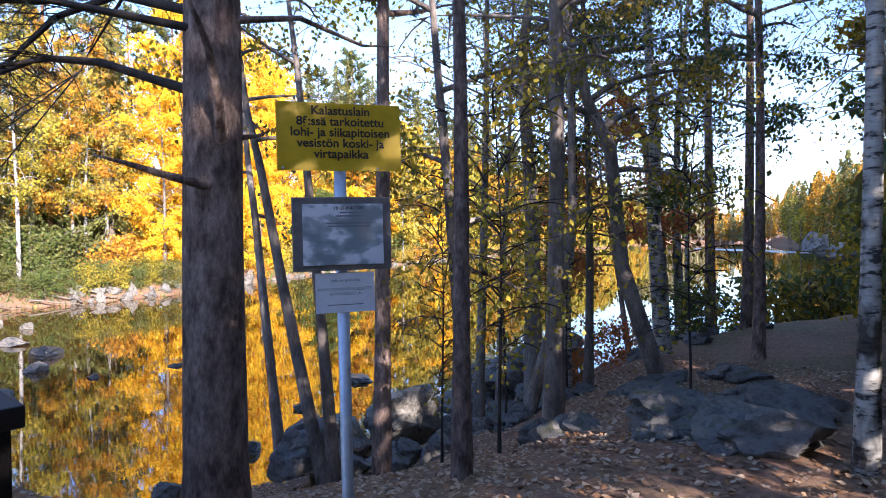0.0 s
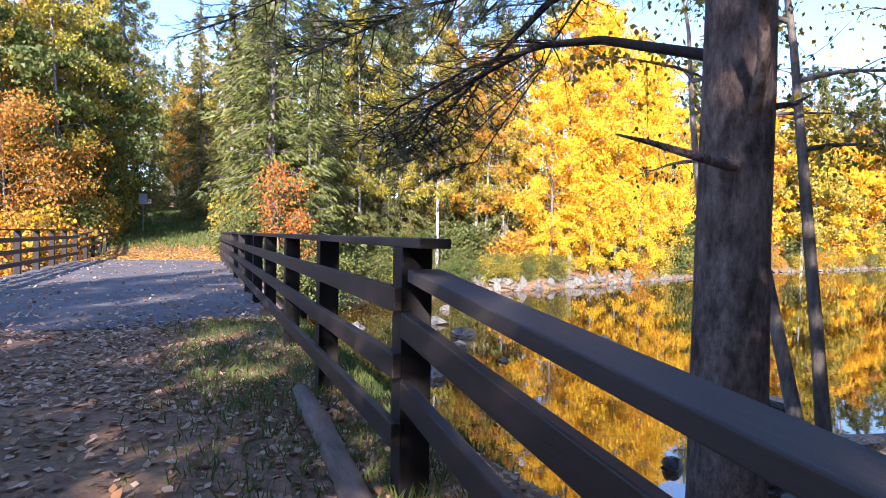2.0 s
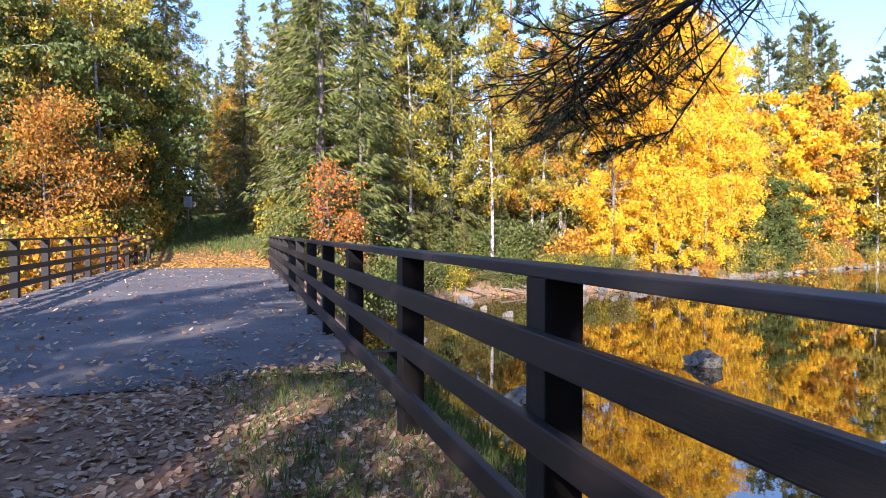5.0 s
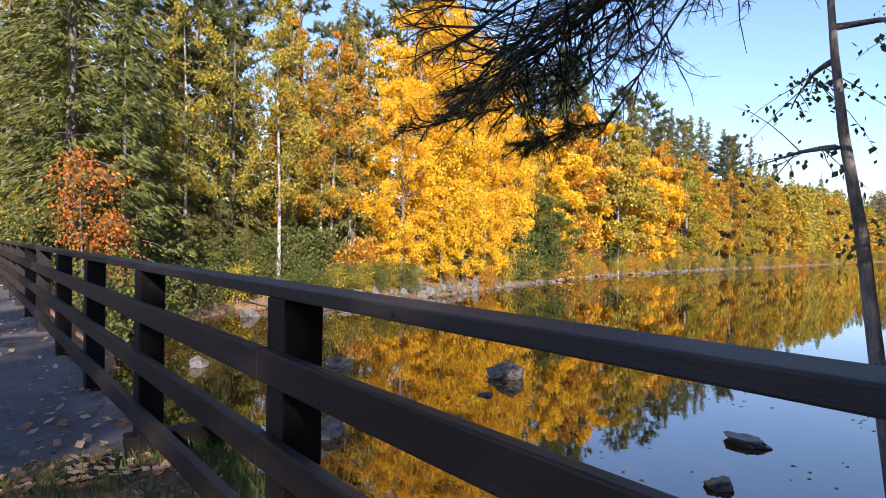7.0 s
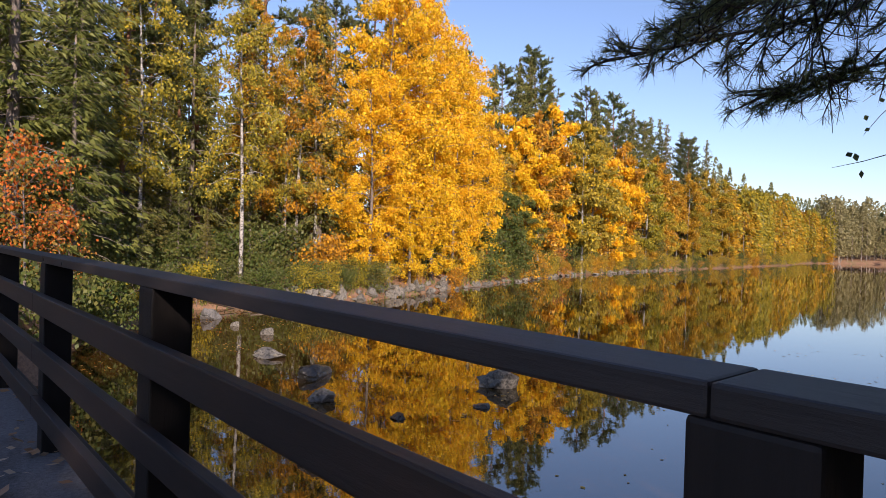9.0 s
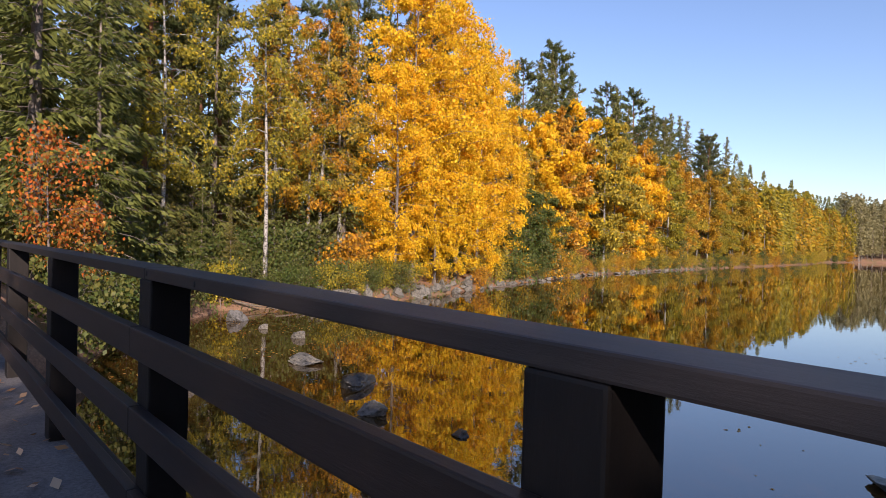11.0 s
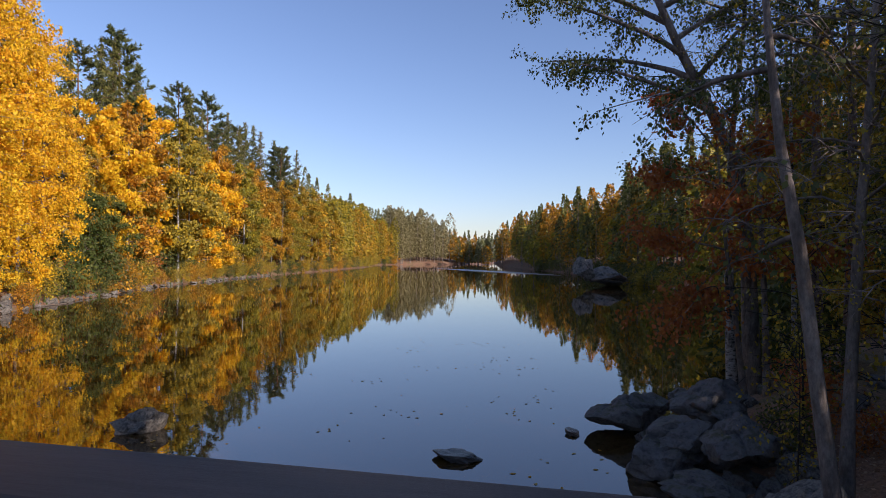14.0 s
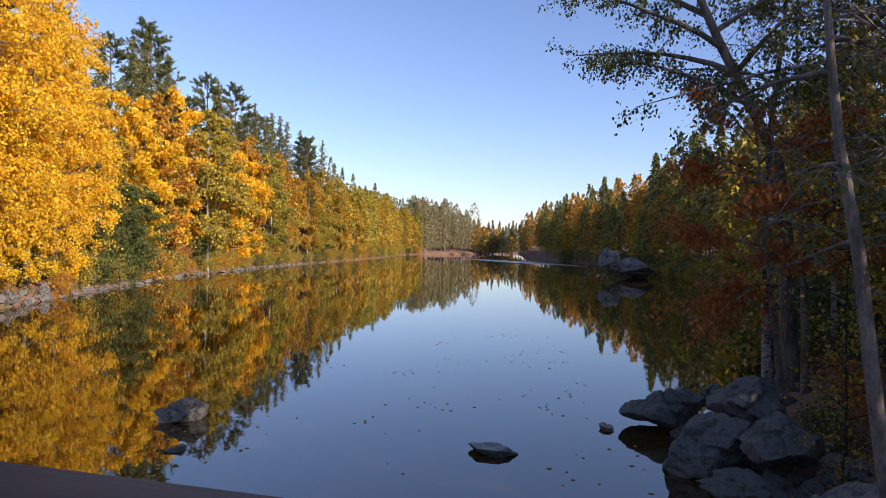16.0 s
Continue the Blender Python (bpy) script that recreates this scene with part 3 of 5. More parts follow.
G_SPRUCE2 = Grove(grow_spruce(22, 17, 0.18, 2.9, "narrow green spruce standing among birches", 7000, 0.32))
G_PINE = Grove(grow_pine("pine_tree", 23, 22, 0.20, 0.55, 3.0, "tall pine with a reddish bare trunk and high crown", 420, 0.34, 14, None, (0.4, 0.2), 30, None, 4.0))
G_RED = Grove(grow("rowan_tree", 18, 5.2, 0.05, 0.42, 1.15, "birch", 22, 1500, 0.11, GREY_BARK, RED, 0.4, 0.9, 0.28, 1.4, label="young rowan with orange-red autumn leaves"))
G_ORANGE = Grove(grow("maple_tree", 19, 8.5, 0.10, 0.12, 3.4, "broad", 44, 7500, 0.15, GREY_BARK, leaf_material("orange_leaf", [(0.46, 0.21, 0.02), (0.56, 0.29, 0.03), (0.42, 0.14, 0.02), (0.36, 0.27, 0.04), (0.22, 0.19, 0.035)]), 0.5, 0.8, 0.45, 1.3, label="spreading maple with orange and yellow leaves by the road"))


def bush(name, seed, H, R, n, size, mat, label):
    return Grove(grow(name, seed, H, 0.025, 0.05, R, "broad", 16, n, size, GREY_BARK, mat, 0.5, 1.3, 0.3, 1.3, sides=4, twigs=3, label=label, category="bush"))


B_LIME = bush("willow_bush", 31, 2.6, 1.5, 1500, 0.16, LIME, "low bush with yellow-green leaves on the bank")
B_AMBER = bush("willow_bush", 32, 2.2, 1.3, 1300, 0.16, AMBER, "low bush with amber leaves on the bank")
B_GREEN = bush("willow_bush", 33, 2.0, 1.4, 1300, 0.15, GREEN, "dark green undergrowth bush at the forest edge")
B_RUST = bush("blueberry_bush", 34, 1.3, 1.0, 800, 0.13, RUST, "rust-brown autumn undergrowth bush")

# north shore, from the bridge eastwards
G_SPRUCE.put(2.6, 31.5, 1.05, 30)
G_SPRUCE.put(5.8, 36.5, 1.0, 140)
G_SPRUCE2.put(4.4, 30.5, 0.8, 80)
G_SPRUCE.put(9.5, 43, 0.95, 250)
G_PINE.put(11.5, 46, 0.95, 10)
G_RED.put(2.6, 28.2, 1.15, 0)
G_RED.put(3.7, 29.0, 0.9, 120)
G_RED.put(23.0, 42.5, 0.6, 60)
for x, y, g, s in ((9.2, 39.5, G_LIME, 0.95), (13.4, 43.5, G_SPRUCE2, 1.1), (15.4, 40.6, G_LIME, 1.0), (17.4, 43.8, G_AMBER, 1.0), (18.6, 47.0, G_SPRUCE, 1.0), (20.3, 44.6, G_LIME, 0.9), (21.2, 44.4, G_AMBER, 1.0), (22.6, 44.2, G_LIME, 1.0), (24.2, 48.0, G_SPRUCE, 1.05),
                   (25.6, 41.6, G_GOLD, 0.78), (28.6, 43.4, G_GOLD, 1.15), (31.8, 45.6, G_GOLD, 1.22), (36.0, 48.8, G_GOLD, 1.2), (30.2, 42.6, G_GOLD2, 0.75), (34.5, 45.0, G_GOLD2, 0.85),
                   (38.5, 46.6, G_GOLD2, 0.95), (40.5, 51.0, G_GOLD, 1.15), (43.5, 49.6, G_GOLD2, 1.15), (46.4, 54.0, G_GOLD, 1.1), (48.5, 52.0, G_AMBER, 0.9), (44.0, 54.0, G_GOLD, 1.12), (53.5, 51.6, G_GREEN, 0.9), (50.5, 51.0, G_GREEN, 0.9), (52.5, 54.0, G_LIME2, 1.1)):
    G = g.put(x, y, s, (x * 97) % 360)
r = np.random.default_rng(5)
for x in np.arange(54, 150, 3.0):
    y = float(np.interp(x, NORTH[:, 0], NORTH[:, 1]))
    g = (G_SHORE_AMBER, G_SHORE_LIME, G_SHORE_AMBER, G_SHORE_LIME, G_SHORE_GOLD, G_LIME2)[r.integers(0, 6)]
    g.put(x + r.uniform(-1, 1), y + r.uniform(0.8, 5.5), r.uniform(0.9, 1.25) * (1.12 if x < 110 else 1.0), r.uniform(0, 360))
for x in np.arange(14, 150, 4.6):        # conifers behind the leafy trees
    y = float(np.interp(x, NORTH[:, 0], NORTH[:, 1]))
    g = (G_SPRUCE, G_PINE, G_SPRUCE, G_PINE)[r.integers(0, 4)]
    g.put(x + r.uniform(-1.5, 1.5), y + r.uniform(6, 11), r.uniform(0.98, 1.28) * (1.08 if x > 45 else 1.0), r.uniform(0, 360))
for x in np.arange(8, 60, 6.5):
    y = float(np.interp(x, NORTH[:, 0], NORTH[:, 1]))
    (G_LIME, G_AMBER, G_SPRUCE2)[r.integers(0, 3)].put(x + r.uniform(-1, 1), y + r.uniform(12, 22), r.uniform(0.9, 1.1), r.uniform(0, 360))
for x in list(np.arange(36, 150, 2.9)) + list(np.arange(151, 262, 3.2)):        # leafy brush hanging over the water's edge
    y = float(np.interp(x, NORTH[:, 0], NORTH[:, 1]))
    (B_LIME, B_AMBER, B_GREEN, B_LIME)[r.integers(0, 4)].put(x + r.uniform(-0.6, 0.6), y + r.uniform(0.2, 1.0), r.uniform(0.55, 1.0) * (1.0 if x < 150 else 1.5), r.uniform(0, 360))
for x in np.arange(22, 110, 1.5):
    y = float(np.interp(x, NORTH[:, 0], NORTH[:, 1]))
    g = (B_LIME, B_AMBER, B_RUST, B_GREEN, B_AMBER, B_RUST, B_LIME, B_GREEN)[r.integers(0, 8)]
    g.put(x + r.uniform(-0.5, 0.5), y + r.uniform(1.0, 7.0), r.uniform(0.7, 1.3) * (1.0 if x < 36 else 1.5), r.uniform(0, 360))

for x, y, k in ((62, 60, 1.25), (66, 61.5, 1.32), (69, 62, 1.2), (73, 64, 1.25), (88, 66, 1.3), (93, 67, 1.2), (104, 69, 1.3), (110, 70, 1.25), (122, 72, 1.3), (132, 74, 1.3)):
    G_SPRUCE.put(x, y, k, x * 37)

# undergrowth and young spruces at the foot of the forest
r = np.random.default_rng(15)
for x in np.arange(4.5, 25, 0.75):
    y = float(np.interp(x, NORTH[:, 0], NORTH[:, 1]))
    g = (B_GREEN, B_GREEN, B_RUST, B_GREEN, B_LIME, B_GREEN)[r.integers(0, 6)]
    g.put(x + r.uniform(-0.4, 0.4), y + r.uniform(0.1, 2.6), r.uniform(0.45, 0.8), r.uniform(0, 360))
    if x < 21:
        B_GREEN.put(x + r.uniform(-0.5, 0.5), y + r.uniform(3.5, 7.5), r.uniform(0.8, 1.3), r.uniform(0, 360))
for x, y, k in ((6.4, 34.2, 0.32), (8.8, 37.2, 0.3), (11.6, 40.4, 0.36), (13.4, 40.8, 0.28), (16.4, 41.5, 0.4), (9.8, 40.6, 0.55), (7.2, 38.6, 0.6), (12.4, 44.2, 0.7), (15.6, 47.0, 0.75), (19.4, 48.5, 0.8)):
    G_SPRUCE2.put(x, y, k, x * 53)
for x, y, k in ((8.8, 41.5, 0.95), (13.6, 46.5, 0.9)):
    G_PINE.put(x, y, k, x * 29)

# both sides of the road beyond the bridge
G_ORANGE.put(-9.2, 31.5, 0.86, 40)
G_ORANGE.put(-13.0, 28.5, 0.7, 200)
G_ORANGE.put(-7.8, 35.5, 0.68, 100)
for x, y, g, s in ((-11.5, 33, G_LIME, 0.9), (-8.6, 40, G_LIME, 0.85), (-14.5, 38, G_AMBER, 1.0), (-8.0, 46, G_SPRUCE, 1.0), (-10.5, 43, G_LIME2, 1.2), (-6.8, 55, G_SPRUCE, 1.1), (-15.0, 46, G_LIME, 1.1), (-11, 52, G_PINE, 1.0),
                   (3.2, 40, G_SPRUCE, 1.05), (2.6, 47, G_SPRUCE2, 1.1), (4.5, 52, G_SPRUCE, 1.0), (2.2, 58, G_LIME, 0.9), (-7.5, 66, G_LIME, 0.9), (2.5, 70, G_PINE, 0.9), (-4.0, 84, G_SPRUCE2, 1.0), (-1.5, 86, G_SPRUCE, 0.9), (-6.5, 82, G_LIME, 0.9), (1.2, 82, G_SPRUCE2, 1.0), (6.5, 44, G_SPRUCE2, 1.1), (-6.9, 43.5, G_LIME, 0.8), (-7.0, 50, G_LIME2, 1.2), (2.0, 36.5, G_SPRUCE2, 0.9), (-3.2, 78, G_LIME, 0.8), (0.2, 76, G_LIME2, 1.1), (-5.6, 74, G_SPRUCE2, 1.0), (-6.2, 58, G_LIME, 1.05), (1.6, 52, G_SPRUCE2, 1.2), (-18, 34, G_AMBER, 1.0), (-20, 42, G_SPRUCE, 1.0), (-0.9, 61, G_SPRUCE2, 1.25), (-0.2, 68, G_LIME, 0.95), (-2.2, 72, G_AMBER, 0.75), (-8.2, 36.8, G_LIME, 1.0), (-10.8, 38.2, G_AMBER, 0.95), (-13.2, 33.6, G_GREEN, 1.35), (-7.4, 41.0, G_GREEN, 1.3), (-16.5, 36.5, G_LIME, 1.1), (-10.2, 34.6, G_GREEN, 1.2), (-13.8, 43.0, G_SPRUCE, 1.1), (-9.0, 48.5, G_PINE, 1.1), (-3.6, 90, G_SPRUCE, 1.0), (-5.4, 92, G_SPRUCE2, 1.2), (-1.0, 94, G_GREEN, 1.5), (-2.6, 88, G_GREEN, 1.3)):
    g.put(x, y, s, (x * 61 + y * 7) % 360)
for x, y, g in ((-6.6, 31, B_RUST), (-6.9, 35, B_GREEN), (-6.4, 39, B_LIME), (1.4, 30, B_GREEN), (1.9, 34, B_LIME), (1.6, 38, B_GREEN), (5.2, 29.6, B_GREEN), (7.0, 33.6, B_GREEN), (3.0, 26.6, B_GREEN), (-6.8, 27.2, B_AMBER), (-7.6, 24.6, B_AMBER), (-9, 23.5, B_LIME), (0.9, 42, B_LIME), (-6.4, 45, B_LIME)):
    g.put(x, y, 1.0, (x * 61 + y * 7) % 360)


# ---- far woods round the end of the lake ----
def far_woods(name, seed, n, mat, inside, tall, width, size, per, label, conifer):
    """Woods too many to count, in one piece."""
    r = np.random.default_rng(seed)
    cs, ax = [], []
    trunks = Wood()
    got = 0
    while got < n:
        x, y = inside(r)
        if -7.5 < x < 3.0 and 0 < y < 95:
            continue
        got += 1
        H, R = tall * r.uniform(0.7, 1.15), width * r.uniform(0.8, 1.2)
        t = r.uniform(0.05, 1, per) ** (0.8 if conifer else 1.0)
        rad = R * ((1 - t) ** 0.9 + 0.06 if conifer else np.sqrt(np.maximum(0.03, 1 - (2 * t - 0.95) ** 2)))
        a = r.uniform(0, 2 * math.pi, per)
        q = np.sqrt(r.uniform(0.25, 1, per))
        z0 = hz(x, y)
        cs.append(np.stack([x + np.cos(a) * rad * q, y + np.sin(a) * rad * q, z0 + H * (0.06 + 0.94 * t)], 1))
        ax.append(np.stack([np.cos(a) * 0.8, np.sin(a) * 0.8, np.full(per, -0.6)], 1))
        trunks.tube([(x, y, z0 - 0.5), (x, y, z0 + H * 0.9)], [0.14, 0.03], 4)
    me = leaf_mesh(name, np.concatenate(cs), size, mat, 1.8, np.concatenate(ax), 0.9, seed, slim=True)
    wood = tagged(new(name), label, "woods", kind="stuff")
    mesh_part("crowns", me, wood)
    mesh_part("trunks", trunks.mesh("trunks", GREY_BARK), wood)


def along(line, x0, x1, d0, d1, sign):
    def pick(r):
        x = r.uniform(x0, x1)
        return x, float(np.interp(x, line[:, 0], line[:, 1])) + sign * r.uniform(d0, d1)
    return pick


def far_end(r):
    return 306 + r.uniform(0, 25), r.uniform(20, 110)


far_woods("far_woods", 41, 130, LIME, along(NORTH, 145, 262, 0.5, 10, 1), 18, 3.0, 0.8, 420, "yellow-green birch woods far along the shore", False)
far_woods("far_woods", 42, 120, AMBER, along(NORTH, 140, 262, 0.5, 8, 1), 16, 2.8, 0.8, 420, "amber birch woods far along the shore", False)
far_woods("far_woods", 43, 120, OLIVE, along(NORTH, 120, 300, 5, 22, 1), 21, 4.0, 0.7, 400, "dark conifer woods far along the shore", True)
far_woods("far_woods", 44, 70, OLIVE, along(NORTH, 262, 305, 0.5, 12, 1), 22, 3.4, 0.9, 400, "pines on a far point of the lake", False)
far_woods("far_woods", 45, 90, OLIVE, far_end, 16, 2.8, 1.0, 300, "conifers at the far end of the lake", True)
far_woods("far_woods", 46, 50, AMBER, far_end, 14, 3.0, 1.0, 300, "amber birches at the far end of the lake", False)
far_woods("far_woods", 47, 130, SPRUCE, along(SOUTH, 75, 300, 1, 22, -1), 19, 3.8, 0.8, 420, "shaded conifer woods on the far shore", True)
far_woods("far_woods", 48, 90, AMBER, along(SOUTH, 70, 300, 0.5, 16, -1), 17, 2.8, 0.8, 420, "amber birches on the far shore", False)
far_woods("far_woods", 49, 60, LIME, along(SOUTH, 60, 260, 0.5, 12, -1), 14, 2.8, 0.8, 420, "yellow-green birches on the far shore", False)

far_woods("shore_bushes", 50, 150, LIME, along(SOUTH, 24, 120, -0.6, 1.6, -1), 2.6, 1.3, 0.28, 260, "low bushes along the shaded shore", False)
far_woods("shore_bushes", 52, 120, GREEN, along(SOUTH, 24, 200, -0.6, 2.5, -1), 3.2, 1.6, 0.32, 260, "dark low bushes along the shaded shore", False)

# the depth of the forest on both sides
far_woods("inner_woods", 61, 150, SPRUCE, along(NORTH, -60, 130, 22, 60, 1), 19, 2.8, 0.7, 420, "dark conifers deep in the forest behind the shore trees", True)
far_woods("inner_woods", 62, 130, LIME, along(NORTH, 4, 110, 9, 26, 1), 6.5, 2.4, 0.35, 420, "young mixed undergrowth between the trunks", False)
far_woods("inner_woods", 63, 120, SPRUCE, along(SOUTH, 4, 90, 14, 42, -1), 18, 2.8, 0.7, 400, "dark conifers deep in the forest on the shaded side", True)
far_woods("inner_woods", 64, 60, GREEN, along(SOUTH, 6, 60, 9, 16, -1), 5.0, 2.0, 0.3, 420, "dark undergrowth in the shaded forest", False)

# ---- the near wooded bank ----
G_SLIM = Grove(grow("alder_tree", 51, 11, 0.085, 0.28, 2.3, "birch", 44, 3000, 0.055, GREY_BARK, LIME, 0.8, 0.8, 0.35, 1.4, (0.3, 0.2), twigs=5, label="slender grey-barked alder with sparse yellowing leaves"))
G_WPINE = Grove(grow_pine("pine_tree", 52, 13, 0.11, 0.42, 2.3, "slim young pine with a bare lower trunk on the bank", 190, 0.12, 14, PINE_BARK, (0.2, -0.2), 24, None, 9.0))
G_WBIRCH = Grove(grow("birch_tree", 53, 13, 0.075, 0.32, 2.3, "birch", 42, 4200, 0.06, BIRCH_BARK, LIME, 1.3, 0.9, 0.35, 1.4, hang=0.6, twigs=5, label="slim white birch with dark patches on the wooded bank"))
G_SAP = Grove(grow("birch_sapling", 54, 4.2, 0.022, 0.25, 1.1, "birch", 22, 700, 0.07, TWIG, LIME, 0.6, 0.8, 0.2, 1.4, sides=5, label="thin sapling with a few yellow-green leaves", category="sapling"))
for x, y, g, s, tn in ((4.75, 0.9, G_WPINE, 0.95, 0), (3.56, -1.05, G_WPINE, 0.72, 90), (7.15, -0.1, G_SLIM, 1.5, 200), (16.6, 1.4, G_SLIM, 1.1, 50), (16.9, 0.7, G_WBIRCH, 1.0, 60), (17.0, 0.1, G_WPINE, 1.3, 140), (17.3, -0.7, G_WPINE, 1.3, 20), (4.80, -3.76, G_WBIRCH, 1.0, 0),
                       (9.2, 2.45, G_SLIM, 1.15, 250), (8.7, 1.7, G_SLIM, 0.8, 300), (12.4, -1.8, G_WPINE, 1.0, 65), (21.0, -5.6, G_SHORE_AMBER, 0.8, 90), (28.5, -7.0, G_SPRUCE2, 0.9, 30), (24.0, -6.5, G_SPRUCE, 0.8, 30), (33.0, -4.6, G_LIME2, 0.9, 140), (35.5, -6.0, G_SHORE_AMBER, 0.9, 90), (39, -6.2, G_SPRUCE2, 0.9, 0), (44, -6.5, G_LIME, 0.8, 0), (50, -8.5, G_AMBER, 0.85, 40), (57, -8.5, G_SPRUCE2, 1.0, 0), (63, -8.5, G_LIME2, 1.0, 0), (68, -9, G_SPRUCE, 0.8, 0),
                       (18.5, -8.0, G_SPRUCE, 0.85, 100), (12.0, -6.0, G_SPRUCE2, 0.85, 10), (14.0, -11.0, G_SPRUCE, 0.9, 60), (8.5, -9.0, G_WPINE, 1.3, 60), (10.0, -13.0, G_SPRUCE, 0.9, 10), (28, -12, G_SPRUCE, 0.9, 0), (36, -13, G_SPRUCE, 0.95, 50), (6.5, -7.0, G_WPINE, 1.2, 10), (47, -13, G_SPRUCE, 0.95, 80), (4.0, -10, G_SPRUCE2, 0.9, 0), (11.0, -4.6, G_SLIM, 1.1, 33), (14.5, -4.9, G_SLIM, 1.25, 133), (20.0, -4.8, G_SLIM, 1.4, 233), (18.5, -4.4, G_WBIRCH, 1.2, 33), (10.0, 0.6, G_SLIM, 1.0, 190), (23.0, -5.4, G_SLIM, 1.5, 77), (13.0, -7.6, G_SPRUCE, 0.8, 40), (16.5, -7.4, G_SPRUCE2, 1.0, 90), (20.5, -8.0, G_SPRUCE, 0.95, 200), (25.5, -8.4, G_SPRUCE2, 1.2, 10), (10.2, -7.0, G_SPRUCE2, 0.85, 120), (31.0, -9.8, G_GREEN, 1.4, 60), (23.5, -8.2, G_GREEN, 1.3, 10), (18.0, -7.2, G_GREEN, 1.2, 210), (41.0, -8.5, G_LIME, 0.9, 20), (9.6, -8.2, G_SPRUCE, 0.8, 20), (15.2, -8.6, G_SPRUCE, 0.9, 150), (46.5, -8.0, G_SHORE_AMBER, 0.9, 20)):
    g.put(x, y, s, tn)
for x, y, s in ((4.9, -0.6, 1.0), (5.4, 0.5, 0.9), (7.6, 0.9, 1.0), (10.4, 1.2, 1.2), (9.4, 3.0, 0.8), (6.9, -2.0, 0.9), (11.6, 2.2, 1.2)):
    G_SAP.put(x, y, s, x * 77)
for x, y, g, k in ((13.2, 1.4, B_RUST, 0.6), (18.5, -3.8, B_LIME, 1.0), (24, -4.2, B_AMBER, 1.0), (14.8, -4.5, B_GREEN, 1.0), (11.2, -6.4, B_RUST, 1.3), (13.0, -6.6, B_GREEN, 1.4), (16.8, -6.0, B_GREEN, 1.3), (20.5, -6.2, B_RUST, 1.5), (22.5, -6.0, B_GREEN, 1.4), (14.6, 1.2, B_RUST, 0.45), (16.0, 0.4, B_GREEN, 0.5), (18.0, 0.6, B_GREEN, 0.6), (12.2, 2.2, B_GREEN, 0.35), (11.2, 1.4, B_RUST, 0.4), (10.5, -5.4, B_GREEN, 1.0), (28, -4.6, B_LIME, 1.0), (38, -5.0, B_GREEN, 1.2), (43, -5.6, B_RUST, 1.2), (48, -6.0, B_LIME, 1.2), (54, -6.8, B_GREEN, 1.3), (60, -7.2, B_AMBER, 1.3)):
    g.put(x, y, k, x * 40)
# trees behind and beside the path that keep the foreground in shade
for x, y, g, s in ((-7.6, -2.0, G_SPRUCE2, 0.62), (-10.6, -3.6, G_SPRUCE2, 0.6), (-4.6, -7.0, G_SPRUCE2, 0.8), (-8.6, -8.0, G_SPRUCE2, 0.85), (-12.8, -8.6, G_SPRUCE2, 0.8), (-2.2, -10.5, G_SPRUCE2, 0.85), (-11.5, -14.0, G_SPRUCE, 0.75), (-5.5, -15, G_SPRUCE, 0.8), (1.6, -11.5, G_WPINE, 1.1), (-16.0, -15.0, G_SPRUCE, 0.75), (1.2, -8.6, G_SPRUCE2, 0.75), (4.6, -9.8, G_SPRUCE2, 0.8), (7.6, -11.2, G_SPRUCE2, 0.85), (-1.2, -7.4, G_SPRUCE2, 0.7), (-6.6, -5.0, G_SPRUCE2, 0.65), (-9.6, -0.6, G_SPRUCE2, 0.5), (-5.2, -5.4, G_SPRUCE2, 0.72), (-7.4, -6.4, G_SPRUCE2, 0.75), (0.3, -7.8, G_SPRUCE2, 0.72), (2.7, -8.9, G_SPRUCE2, 0.75), (-9.8, -5.6, G_SPRUCE2, 0.75), (-8.8, -2.9, G_SPRUCE2, 0.62), (-3.0, -7.6, G_SPRUCE2, 0.75), (6.0, -9.4, G_SPRUCE2, 0.8), (9.2, -11.0, G_SPRUCE2, 0.9), (3.0, -14.0, G_SPRUCE, 0.8), (11.0, -9.0, G_SPRUCE2, 0.85), (-0.5, -17.5, G_SPRUCE, 0.85)):
    g.put(x, y, s, (x * 31) % 360)


# ---- the sign by the path ----
def plain(name, colour, rough=0.5, metal=0.0, grain=25, tone=0.15):
    m, nodes, links, bsdf = material(name)
    n = noise_tex(nodes, links, grain, 6, 0.7)
    f = ramp(nodes, [(0.3, tuple(c * (1 - tone) for c in colour)), (0.7, tuple(min(1, c * (1 + tone * 0.5)) for c in colour))])
    links.new(n.outputs["Fac"], f.inputs[0])
    links.new(f.outputs[0], bsdf.inputs["Base Color"])
    bsdf.inputs["Roughness"].default_value, bsdf.inputs["Metallic"].default_value = rough, metal
    return m


YELLOW = plain("yellow_sign_paint", (0.72, 0.46, 0.005), 0.45, 0, 9, 0.22)
WHITE = plain("white_sign_paint", (0.86, 0.87, 0.90), 0.5, 0, 12, 0.12)
BLACK = plain("black_lettering", (0.03, 0.025, 0.015), 0.6)
STEEL = plain("galvanised_steel", (0.56, 0.60, 0.66), 0.45, 0.6, 30, 0.2)
FRAME_GREY = plain("weathered_grey_wood", (0.20, 0.185, 0.17), 0.8, 0, 20, 0.35)
GREY_INK = plain("grey_print", (0.22, 0.24, 0.27), 0.6)


